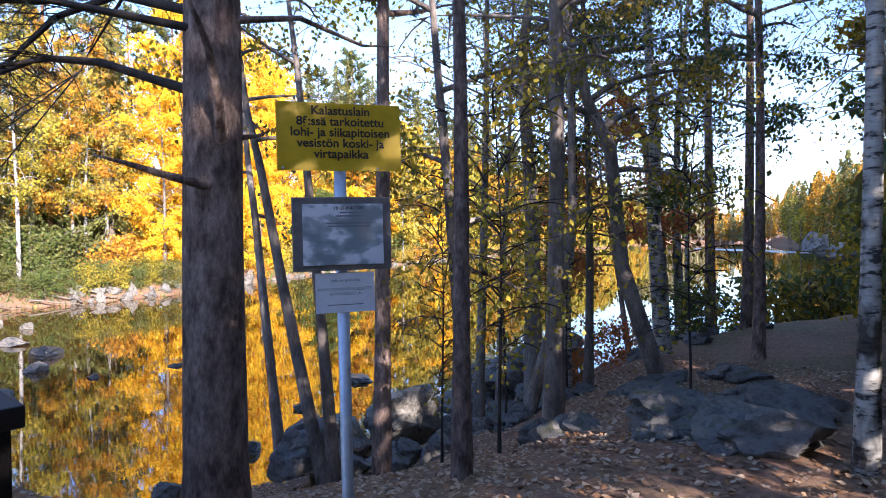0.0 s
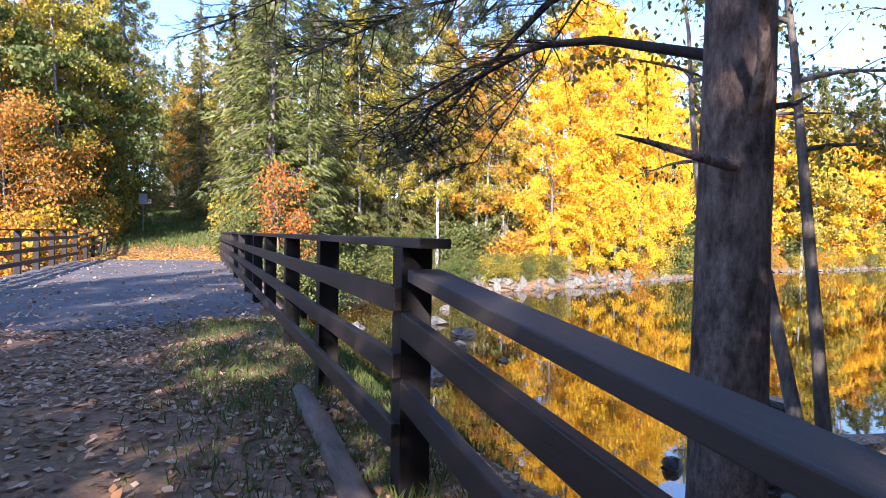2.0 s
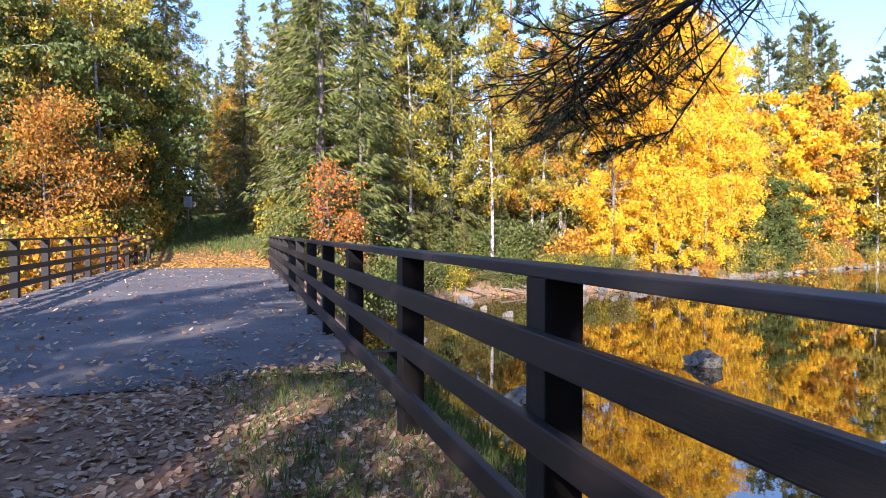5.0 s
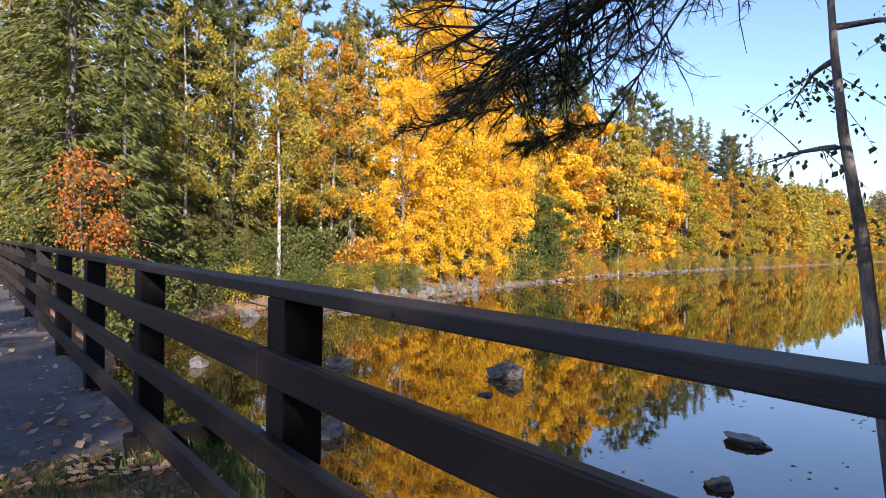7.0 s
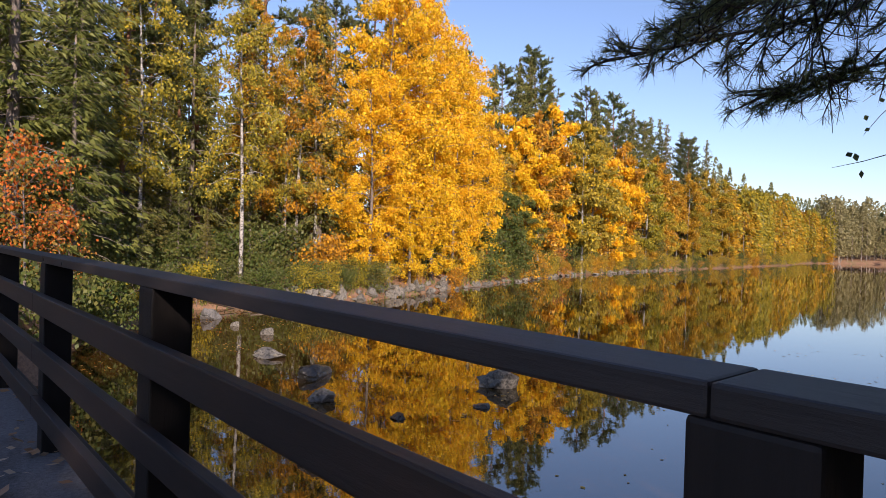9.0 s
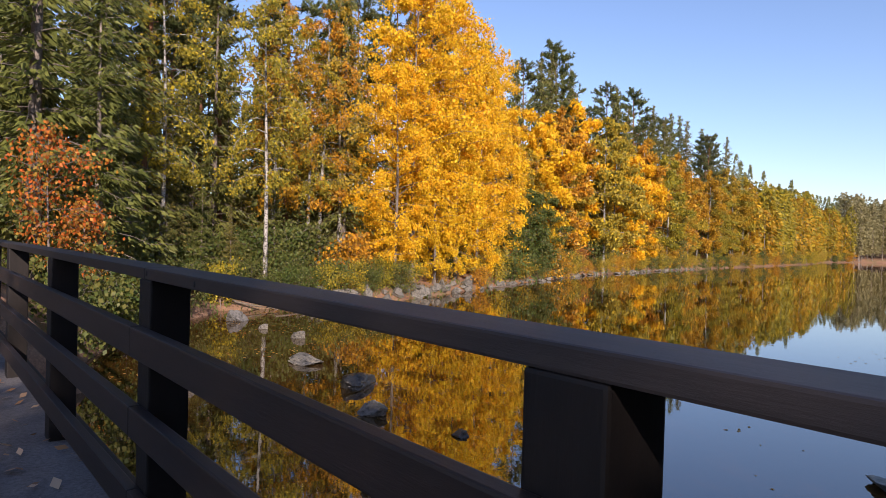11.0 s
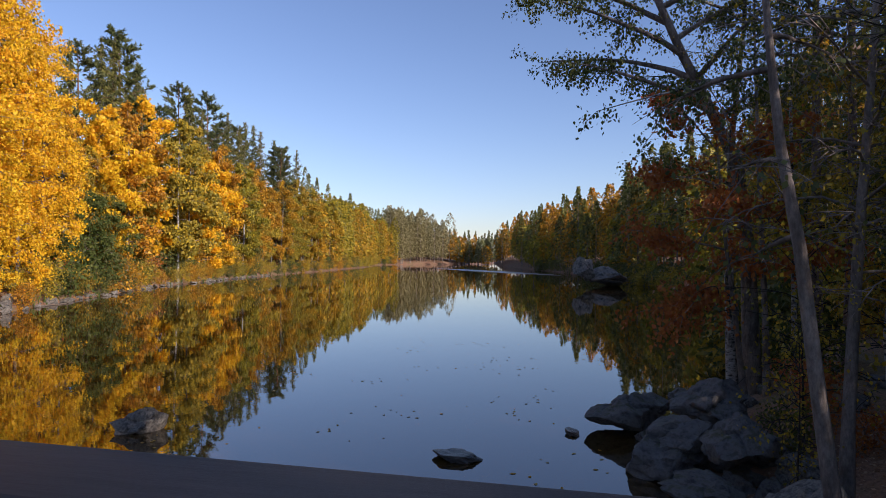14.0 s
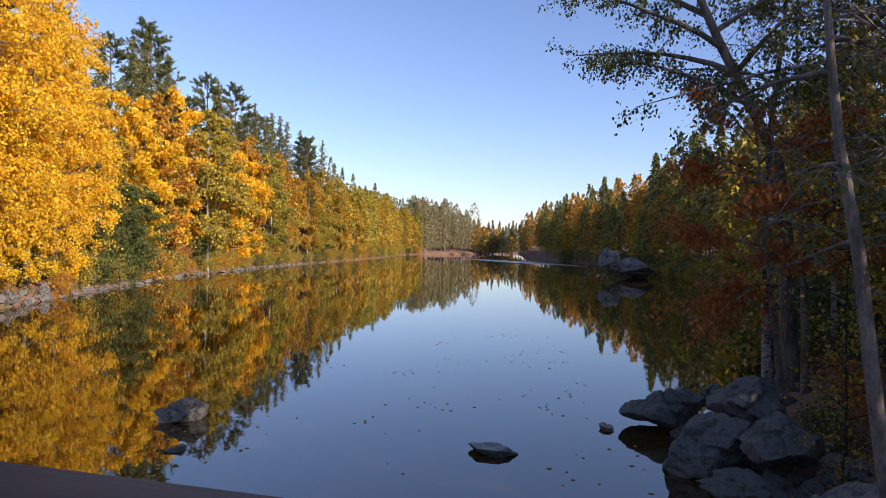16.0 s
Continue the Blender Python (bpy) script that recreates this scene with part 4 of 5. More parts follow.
def poster_material():
    """A faded, fogged sheet: pale patches on grey-green."""
    m, nodes, links, bsdf = material("fogged_poster")
    n = noise_tex(nodes, links, 7.0, 3, 0.5, (1, 1, 1.6))
    r = ramp(nodes, [(0.40, (0.30, 0.35, 0.37)), (0.5, (0.46, 0.51, 0.54)), (0.56, (0.88, 0.90, 0.92))])
    links.new(n.outputs["Fac"], r.inputs[0])
    links.new(r.outputs[0], bsdf.inputs["Base Color"])
    bsdf.inputs["Roughness"].default_value = 0.18
    return m


def lettering(parent, text, size, x, z, y=-0.004):
    cu = bpy.data.curves.new("lettering", "FONT")
    cu.body, cu.size, cu.align_x, cu.extrude = text, size, "CENTER", 0.0006
    cu.offset = 0.0012 if size > 0.04 else 0.0
    cu.materials.append(BLACK if size > 0.022 else GREY_INK)
    ob = new("lettering", cu)
    ob.parent, ob.matrix_basis = parent, pose(x, y, z, 90, 0, 0)
    return ob


def sign_post():
    sign = tagged(new("fishing_sign"), "steel pole carrying yellow and white notices and a fogged poster", "sign")
    yaw = math.degrees(math.atan2(-0.346, 0.486))
    sign.matrix_basis = pose(1.60, -1.705, 0, 0, -0.8, yaw) @ Matrix.Diagonal((1.045, 1, 1.016, 1))
    z0 = hz(1.60, -1.705) - 0.3
    w = Wood()
    w.tube([(0, 0.03, z0), (0, 0.03, 1.55)], [0.03, 0.03], 16)
    mesh_part("pole", w.mesh("pole", STEEL), sign, "grey galvanised steel pole")
    bm = bmesh.new()
    box(bm, (0.592, 0.004, 0.33), (0, -0.006, 1.692), None, 0.0015)
    plate = part("yellow_plate", bm, YELLOW, sign, "yellow painted plate with black lettering, stained at the edges")
    lines = ("Kalastuslain", "8§:ssä tarkoitettu", "lohi- ja siikapitoisen", "vesistön koski- ja", "virtapaikka")
    for i, t in enumerate(lines):
        lettering(plate, t, 0.060, 0.005, 1.800 - 0.0525 * i, -0.0095)
    for x in (-0.27, 0.18):
        w = Wood()
        w.tube([(x, -0.008, 1.54), (x, -0.012, 1.54)], [0.006, 0.006], 8)
        mesh_part("rivet", w.mesh("rivet", STEEL), plate)
    bm = bmesh.new()
    box(bm, (0.472, 0.02, 0.36), (0.0, -0.006, 1.218), None, 0.003)
    board = part("poster_board", bm, FRAME_GREY, sign, "weathered grey board")
    bm = bmesh.new()
    box(bm, (0.385, 0.006, 0.30), (0.003, -0.021, 1.215), None, 0.002)
    sheet = part("poster", bm, poster_material(), board, "faded poster behind a fogged plastic sheet")
    lettering(sheet, "VIHERINKOSKI", 0.023, 0.03, 1.336, -0.0245)
    for z, wd in ((1.322, 0.09), (1.305, 0.12), (1.27, 0.22), (1.255, 0.2)):
        bm = bmesh.new()
        box(bm, (wd, 0.001, 0.007), (0.03, -0.0262, z), None)
        part("print_line", bm, GREY_INK, sheet)
    bm = bmesh.new()
    box(bm, (0.285, 0.003, 0.197), (0.008, -0.004, 0.928), None, 0.001)
    small = part("white_plate", bm, WHITE, sign, "small white notice with grey print")
    for t, z, s in (("Vain erityisluvilla", 0.982, 0.021), ("MATO-ONGINTA KIELLETTY", 0.938, 0.0205), ("KOSKIALUEELLA", 0.916, 0.0205)):
        lettering(small, t, s, 0.008, z, -0.0062)
    bm = bmesh.new()
    box(bm, (0.17, 0.001, 0.004), (0.008, -0.0058, 0.868), None)
    part("print_line", bm, GREY_INK, small)


sign_post()


# ---- the old pine with its dead stubs and the bough over the path ----
def tufts_on(lines, r, step, needle, per, cs, ax, start=0.35):
    for ln in lines:
        ln = [Vector(p) for p in ln]
        for i in range(len(ln) - 1):
            n = max(1, int((ln[i + 1] - ln[i]).length / step))
            d = np.array((ln[i + 1] - ln[i]).normalized())
            for k in range(n):
                t = (i + (k + r.uniform(0, 1)) / n) / (len(ln) - 1)
                if t < start:
                    continue
                p = np.array(ln[i].lerp(ln[i + 1], k / n))
                a = d[None, :] * 0.6 + r.normal(size=(per, 3)) * 0.65
                a /= np.linalg.norm(a, axis=1, keepdims=True)
                cs.append(p + a * needle * 0.5)
                ax.append(a)


def old_pine():
    r = np.random.default_rng(71)
    tree = tagged(new("old_pine_tree"), "thick old pine with flaking bark, dead stubs and low boughs", "tree")
    bx, by = 2.40, 0.62
    z0 = hz(bx, by)
    wood = Wood()
    spine = [(bx, by + 0.02, z0 - 0.3), (bx, by, z0 + 0.4), (bx + 0.01, by + 0.01, 1.2), (bx + 0.02, by, 2.2), (bx + 0.05, by + 0.02, 4.0), (bx + 0.1, by + 0.05, 8.0), (bx + 0.2, by, 13.0)]
    wood.tube(spine, [0.33, 0.26, 0.238, 0.232, 0.215, 0.165, 0.05], 22)
    mesh_part("trunk", wood.mesh("trunk", PINE_BARK), tree)

    def limb(pts, r0, name, label=""):
        w = Wood()
        n = len(pts)
        w.tube(pts, [r0 * (1 - 0.85 * i / (n - 1)) for i in range(n)], 7)
        return mesh_part(name, w.mesh(name, PINE_BARK), tree, label)

    limb([(bx - 0.1, by - 0.15, 1.63), (bx - 0.45, by - 0.10, 1.70), (bx - 0.72, by - 0.0, 1.78), (bx - 0.9, by + 0.1, 1.83)], 0.042, "dead_stub", "bare broken dead stub")
    limb([(bx - 0.05, by - 0.2, 2.0), (bx - 0.2, by - 0.4, 2.25), (bx - 0.38, by - 0.55, 2.6), (bx - 0.62, by - 0.62, 2.95), (bx - 0.8, by - 0.6, 3.3)], 0.05, "dead_stub", "bare dead branch")
    limb([(bx + 0.15, by - 0.1, 2.05), (bx + 0.32, by - 0.2, 2.08), (bx + 0.42, by - 0.22, 2.14)], 0.03, "dead_stub", "short broken stub")
    limb([(bx + 0.1, by - 0.15, 3.0), (bx + 0.7, by - 0.3, 3.15), (bx + 1.5, by - 0.3, 3.1), (bx + 2.2, by - 0.1, 3.3)], 0.035, "dead_stub", "bare dead branch")

    # the long bough towards the bridge, and one above it
    for main, r0, n_side, name in (([(bx - 0.1, by + 0.1, 2.42), (2.0, 1.6, 2.74), (1.8, 2.3, 2.86), (1.6, 3.1, 2.74), (1.3, 3.8, 2.5), (1.0, 4.3, 2.16)], 0.042, 44, "bough"),
                                   ([(2.0, 2.4, 3.3), (1.9, 3.4, 3.0), (1.88, 4.2, 2.6), (1.92, 4.85, 2.3)], 0.024, 34, "bough"),
                                   ([(1.6, 3.1, 2.74), (1.28, 3.5, 2.5), (1.28, 4.05, 2.3), (1.38, 4.6, 2.15)], 0.02, 30, "bough"),
                                   ([(1.85, 2.2, 2.84), (1.4, 2.8, 2.75), (0.9, 3.4, 2.45), (0.55, 3.95, 2.1)], 0.022, 28, "bough"),
                                   ([(bx, by + 0.15, 3.1), (2.2, 1.7, 3.4), (2.05, 2.6, 3.35), (1.9, 3.6, 2.95), (1.75, 4.4, 2.6), (1.5, 4.95, 2.2)], 0.045, 44, "bough"),
                                   ([(bx - 0.15, by, 2.9), (1.5, 1.3, 3.05), (0.6, 2.2, 2.98), (-0.2, 3.1, 2.7)], 0.036, 56, "broad_bough"),
                                   ([(bx - 0.15, by, 3.3), (1.2, 1.5, 3.45), (0.2, 2.6, 3.4), (-0.9, 3.6, 3.05)], 0.036, 56, "broad_bough"),
                                   ([(bx + 0.1, by + 0.1, 4.1), (2.9, 2.2, 4.2), (3.1, 3.4, 4.0), (3.2, 4.4, 3.6)], 0.045, 24, "bough"),
                                   ([(bx + 0.15, by + 0.15, 4.6), (3.2, 3.4, 4.5), (3.0, 4.2, 3.3), (2.04, 4.58, 2.27), (1.48, 4.79, 2.09), (1.02, 5.0, 1.94)], 0.014, 30, "needled_bough"),
                                   ([(bx + 0.15, by + 0.15, 4.6), (3.2, 3.4, 4.5), (3.0, 4.2, 3.3), (2.24, 4.5, 2.09), (1.95, 4.65, 2.0), (1.71, 4.77, 1.9)], 0.014, 30, "needled_bough"),
                                   ([(bx + 0.15, by + 0.15, 4.6), (3.2, 3.4, 4.5), (3.0, 4.2, 3.3), (2.03, 4.69, 2.41), (1.62, 4.85, 2.27), (1.38, 4.98, 2.15)], 0.014, 30, "needled_bough")):
        w = Wood()
        main = [Vector(p) for p in main]
        n = len(main)
        w.tube(main, [r0 * (1 - 0.8 * i / (n - 1)) for i in range(n)], 6)
        lines = []
        for k in range(n_side):
            t = (0.3 + 0.7 * k / n_side if name != "needled_bough" else 0.5 + 0.5 * k / n_side) * (n - 1)
            i = min(n - 2, int(t))
            p = main[i].lerp(main[i + 1], t - i)
            along_ = (main[i + 1] - main[i]).normalized()
            side = along_.cross(Vector((0, 0, 1))).normalized() * (1 if k % 2 else -1)
            L = (0.85 * (1.2 - t / (n - 1)) * r.uniform(0.6, 1.1) + 0.22) * {"bough": 1.0, "broad_bough": 1.35, "needled_bough": 0.45}[name]
            tw = curve_points(p, along_ * 0.7 + side * 0.9 + Vector((0, 0, r.uniform(-0.3, 0.3))), L, r.uniform(-0.3, 0.45), 5, 0.16, r)
            w.tube(tw, [0.007, 0.0062, 0.005, 0.004, 0.003, 0.0015], 4)
            lines.append(tw)
            for q in range(8):
                j = r.integers(1, 5)
                d = (tw[j] - tw[j - 1]).normalized() + Vector(r.normal(size=3) * (0.6, 0.6, 0.35))
                t2 = curve_points(tw[j], d, L * r.uniform(0.2, 0.5), r.uniform(-0.5, 0.4), 3, 0.2, r)
                w.tube(t2, [0.003, 0.0027, 0.0022, 0.0012], 3)
                lines.append(t2)
        ob = mesh_part("bough", w.mesh("bough", TWIG), tree)
        cs, ax = [], []
        tufts_on(lines, r, {"bough": 0.06, "broad_bough": 0.032, "needled_bough": 0.026}[name], 0.06, 8, cs, ax, 0.45 if name == "needled_bough" else 0.6)
        mesh_part("needles", leaf_mesh("needles", np.concatenate(cs), 0.06, PINE, 24.0, np.concatenate(ax), 0.2, 72, slim=True), ob)
    # high crown
    cs, ax, lines = [], [], []
    w = Wood()
    for k in range(26):
        z = 5.0 + 7.5 * k / 26
        a = k * 2.4
        tw = curve_points((bx + 0.08, by, z), (math.cos(a), math.sin(a), 0.2), r.uniform(1.4, 2.8), 0.1, 4, 0.12, r)
        w.tube(tw, [0.035, 0.03, 0.022, 0.014, 0.006], 4)
        lines.append(tw)
        for q in range(8):
            j = r.integers(1, 4)
            t2 = curve_points(tw[j], (tw[j + 1] - tw[j]).normalized() + Vector(r.normal(size=3) * 0.6), r.uniform(0.3, 0.9), -0.1, 2, 0.12, r)
            w.tube(t2, [0.01, 0.007, 0.004], 3)
            lines.append(t2)
    ob = mesh_part("upper_limbs", w.mesh("upper_limbs", TWIG), tree)
    tufts_on(lines, r, 0.12, 0.12, 7, cs, ax, 0.3)
    mesh_part("needles", leaf_mesh("needles", np.concatenate(cs), 0.12, PINE, 8.0, np.concatenate(ax), 0.2, 73, slim=True), ob)


old_pine()


def leaning_tree(name, spine, r0, label, leaves, size, mat, bark, seed, limbs, spread=0.22, hang=0.6):
    """A bent trunk along a given line, with limbs from given heights: (where on the trunk 0 to 1, direction, length)."""
    r = np.random.default_rng(seed)
    tree = tagged(new(name), label, "tree")
    spine = [Vector(p) for p in spine]
    n = len(spine)
    w = Wood()
    w.tube(spine, [r0 * (1.2 if i == 0 else 1 - 0.8 * i / (n - 1)) for i in range(n)], 10)
    mesh_part("trunk", w.mesh("trunk", bark), tree)
    cs, total, thin = [], sum(l for _, _, l in limbs), Wood()
    for t, d, L in limbs:
        w = Wood()
        k = min(n - 2, int(t * (n - 1)))
        p = spine[k].lerp(spine[k + 1], t * (n - 1) - k)
        pts = curve_points(p, d, L, 0.55, 7, 0.07, r)
        w.tube(pts, [max(0.008, r0 * 0.42 * (1 - 0.13 * i)) for i in range(8)], 5)
        tw_n = int(4 + L * 5)
        for q in range(tw_n):
            u = r.uniform(1.5, 6.99)
            i = int(u)
            p = pts[i].lerp(pts[i + 1], u - i)
            tw = curve_points(p, Vector(r.normal(size=3) * (0.7, 0.7, 0.3)) + (pts[i + 1] - pts[i]).normalized() * 0.5, r.uniform(0.4, 1.1), hang * 1.6, 4, 0.08, r)
            thin.tube(tw, [0.007, 0.006, 0.005, 0.004, 0.002], 3)
            m = max(2, int(leaves * L / total / tw_n))
            ln = np.array(tw)
            s = r.uniform(0.8, 3.999, m)
            j = s.astype(int)
            cs.append(ln[j] + (ln[j + 1] - ln[j]) * (s - j)[:, None] + r.normal(size=(m, 3)) * spread * 0.4)
        mesh_part("limb", w.mesh("limb", bark), tree)
    tagged(mesh_part("twigs", thin.mesh("twigs", bark), tree), kind="stuff")
    cs = np.concatenate(cs)
    mesh_part("crown", leaf_mesh("crown", cs, size, mat, 1.4, np.tile((0, 0, -1.0), (len(cs), 1)), 1.3, seed), tree)
    return tree


# thin leaning trunks at the water's edge
leaning_tree("leaning_pine", [(5.59, 3.69, -2.34), (5.59, 3.88, -1.07), (5.58, 4.07, 0.33), (5.57, 4.21, 1.45), (5.57, 4.38, 2.4), (5.56, 4.47, 3.18), (5.56, 4.55, 4.11), (5.26, 4.75, 6.4)], 0.085, "thin crooked dark pine leaning over the water", 500, 0.07, PINE, GREY_BARK, 81,
             [(0.45, (0.8, 0.1, 0.0), 0.8), (0.55, (-0.7, 0.5, 0.1), 0.7), (0.7, (0.9, 0.5, 0.2), 1.5), (0.75, (0.6, -0.6, 0.2), 1.5), (0.9, (0.6, 0.6, 0.3), 1.3)], 0.15, 0.2)
leaning_tree("leaning_alder", [(4.18, 1.19, -1.75), (4.06, 1.77, 0.71), (4.07, 2.14, 2.03), (4.05, 2.35, 2.72), (4.16, 2.77, 4.18), (4.2, 3.0, 6.5)], 0.07, "thin grey alder stem leaning by the bank", 900, 0.065, LIME, GREY_BARK, 82,
             [(0.6, (-0.5, 0.4, 0.4), 1.3), (0.7, (0.6, 0.3, 0.4), 1.2), (0.85, (0.2, -0.6, 0.4), 1.2), (0.5, (0.6, -0.5, 0.3), 1.1)])
leaning_tree("leaning_alder", [(4.45, 1.33, -1.9), (4.46, 1.54, 0.03), (4.47, 1.75, 1.7), (4.49, 1.93, 3.07), (4.5, 2.12, 4.14), (4.6, 2.2, 6.8)], 0.075, "slender dark alder stem by the water", 900, 0.065, LIME, GREY_BARK, 85,
             [(0.55, (0.6, -0.4, 0.3), 1.3), (0.65, (-0.5, 0.4, 0.4), 1.2), (0.8, (0.6, 0.4, 0.4), 1.2), (0.45, (0.7, -0.3, 0.1), 1.0)])
leaning_tree("leaning_alder", [(5.1, -0.04, -1.3), (5.08, 0.02, 0.33), (5.04, 0.11, 1.65), (4.99, 0.23, 3.23), (4.97, 0.3, 4.24), (4.8, 0.4, 7.0)], 0.085, "bent alder with sparse leaves among the pines", 2000, 0.06, LIME, GREY_BARK, 86,
             [(0.35, (0.6, -0.6, 0.3), 1.4), (0.45, (0.4, 0.7, 0.3), 1.3), (0.55, (0.7, -0.6, 0.5), 1.6), (0.7, (-0.3, 0.7, 0.5), 1.5), (0.8, (0.5, -0.5, 0.6), 1.5), (0.28, (0.7, -0.5, 0.0), 1.2)], 0.22, 0.3)
leaning_tree("leaning_alder", [(9.94, -0.75, -1.4), (9.38, -0.26, 0.72), (9.02, -0.21, 2.63), (8.73, 0.04, 3.33), (8.47, 0.25, 4.37), (8.3, 0.5, 6.4), (8.2, 0.6, 8.5)], 0.14, "crooked alder leaning towards the lake over the outcrop", 3600, 0.07, LIME, GREY_BARK, 87,
             [(0.4, (0.5, -0.8, 0.7), 2.4), (0.5, (0.4, -0.7, 0.9), 2.6), (0.45, (-0.4, 0.8, 0.4), 2.0), (0.6, (0.2, 0.8, 0.5), 2.0), (0.7, (0.5, -0.7, 0.5), 2.2), (0.8, (-0.6, 0.4, 0.5), 2.0), (0.3, (0.4, -0.8, 0.2), 1.6)], 0.25, 0.4)
leaning_tree("leaning_birch", [(17.49, 1.51, -2.3), (17.47, 1.67, 1.52), (17.46, 1.94, 3.83), (17.24, 2.7, 5.39), (17.02, 3.49, 6.91), (16.8, 4.18, 8.4), (16.79, 4.54, 10.3), (16.7, 4.7, 12.6)], 0.21, "old leaning birch with boughs hanging over the lake", 13000, 0.085, GREEN, GREY_BARK, 83,
             [(0.42, (-0.2, 1.0, 0.55), 4.6), (0.5, (0.1, 1.0, 0.7), 4.4), (0.56, (-0.3, 0.9, 0.6), 4.6), (0.64, (0.4, 0.9, 0.8), 4.2), (0.7, (-0.6, 0.6, 0.6), 3.6), (0.4, (0.6, -0.7, 0.8), 3.5), (0.5, (-0.7, -0.6, 0.7), 3.4), (0.6, (0.4, -0.8, 0.7), 3.6), (0.75, (0.3, -0.7, 0.8), 3.4), (0.78, (-0.3, 0.9, 0.5), 3.6), (0.88, (0.2, 0.8, 0.5), 3.0), (0.68, (-0.2, -0.9, 0.5), 3.4)], 0.25, 0.9)
leaning_tree("birch_tree", [(19.49, 1.56, -2.5), (19.47, 1.71, 1.52), (19.46, 1.65, 5.0), (19.46, 1.33, 8.43), (19.45, 1.32, 12.2)], 0.15, "dark-patched birch standing behind the shore boulders", 7500, 0.09, GREEN, BIRCH_BARK, 88,
             [(0.4, (-0.3, 0.9, 0.5), 3.0), (0.45, (0.3, -0.9, 0.5), 3.2), (0.55, (-0.5, -0.7, 0.6), 3.2), (0.6, (-0.2, 1.0, 0.7), 3.4), (0.7, (0.2, -1.0, 0.6), 3.2), (0.75, (-0.4, 0.8, 0.7), 3.0), (0.85, (-0.2, -0.8, 0.7), 2.8), (0.9, (0.1, 0.8, 0.8), 2.6), (0.35, (-0.8, -0.6, 0.3), 2.6)], 0.25, 0.7)
leaning_tree("alder_tree", [(9.09, 1.23, -2.2), (9.28, 1.32, 1.51), (9.26, 1.51, 4.36), (9.27, 1.34, 5.42), (9.26, 1.24, 6.75), (9.3, 1.1, 10.5)], 0.15, "stout grey alder trunk on the shaded bank", 4200, 0.075, GREEN, GREY_BARK, 90,
             [(0.5, (0.7, -0.7, 0.3), 2.6), (0.6, (0.8, -0.5, 0.5), 2.6), (0.7, (0.3, -0.9, 0.5), 2.4), (0.78, (0.8, 0.4, 0.5), 2.4), (0.86, (0.5, -0.6, 0.7), 2.4), (0.93, (0.6, 0.6, 0.6), 2.0)], 0.28, 0.5)
leaning_tree("birch_tree", [(12.51, -0.02, -1.7), (12.5, 0.2, 1.55), (12.5, 0.16, 3.22), (12.49, 0.28, 4.91), (12.48, 0.38, 6.72), (12.47, 0.48, 9.06), (12.4, 0.5, 12)], 0.16, "white birch with black bands and one long bough over the water", 7000, 0.085, GREEN, BIRCH_BARK, 91,
             [(0.52, (0.05, 1.0, 0.25), 5.6), (0.48, (0.4, -0.9, 0.3), 3.2), (0.6, (0.5, 0.9, 0.5), 3.4), (0.66, (-0.2, -0.9, 0.5), 3.2), (0.72, (0.4, 0.8, 0.6), 3.2), (0.8, (0.3, -0.8, 0.6), 3.0), (0.88, (0.2, 0.8, 0.7), 2.8), (0.4, (0.7, -0.8, 0.2), 2.6)], 0.25, 0.8)
leaning_tree("birch_tree", [(10.49, 1.21, -1.9), (10.68, 1.3, 0.14), (10.78, 1.16, 1.65), (10.77, 1.19, 3.99), (10.8, 1.1, 7.5)], 0.07, "thin young birch with banded bark on the bank", 1800, 0.075, LIME, BIRCH_BARK, 92,
             [(0.55, (0.5, 0.6, 0.5), 1.8), (0.65, (0.6, -0.6, 0.5), 1.8), (0.75, (-0.3, 0.7, 0.6), 1.6), (0.85, (0.3, -0.7, 0.6), 1.6)], 0.22, 0.6)
leaning_tree("leaning_alder", [(8.1, 0.89, -1.9), (8.3, 0.4, -0.07), (8.5, 0.2, 1.54), (8.49, 0.23, 4.32), (8.5, 0.3, 8.0)], 0.11, "grey alder leaning inland from the shaded bank", 2600, 0.07, GREEN, GREY_BARK, 93,
             [(0.5, (0.6, -0.7, 0.4), 2.0), (0.6, (0.8, 0.3, 0.4), 2.0), (0.7, (0.2, -0.9, 0.5), 2.0), (0.8, (0.7, -0.3, 0.6), 2.0), (0.9, (-0.2, -0.6, 0.7), 1.8)], 0.25, 0.4)
leaning_tree("rowan_tree", [(16.2, 2.0, -2.4), (16.1, 2.3, 0.0), (15.9, 2.6, 2.0), (15.7, 2.9, 4.9)], 0.08, "shaded rowan with rust-red leaves by the water", 7000, 0.12, RUST, GREY_BARK, 84,
             [(0.45, (-0.7, 0.7, 0.3), 2.4), (0.6, (0.1, 1.0, 0.4), 2.4), (0.7, (-0.9, 0.1, 0.4), 2.4), (0.8, (0.6, 0.6, 0.5), 2.2), (0.9, (-0.3, 0.6, 0.6), 2.0), (0.55, (0.9, -0.2, 0.4), 2.2), (0.5, (-0.3, -0.9, 0.5), 2.4), (0.72, (0.2, -0.9, 0.5), 2.3), (0.85, (-0.5, -0.5, 0.6), 2.0), (0.4, (-0.2, 0.9, 0.1), 2.0)], 0.32, 0.35)


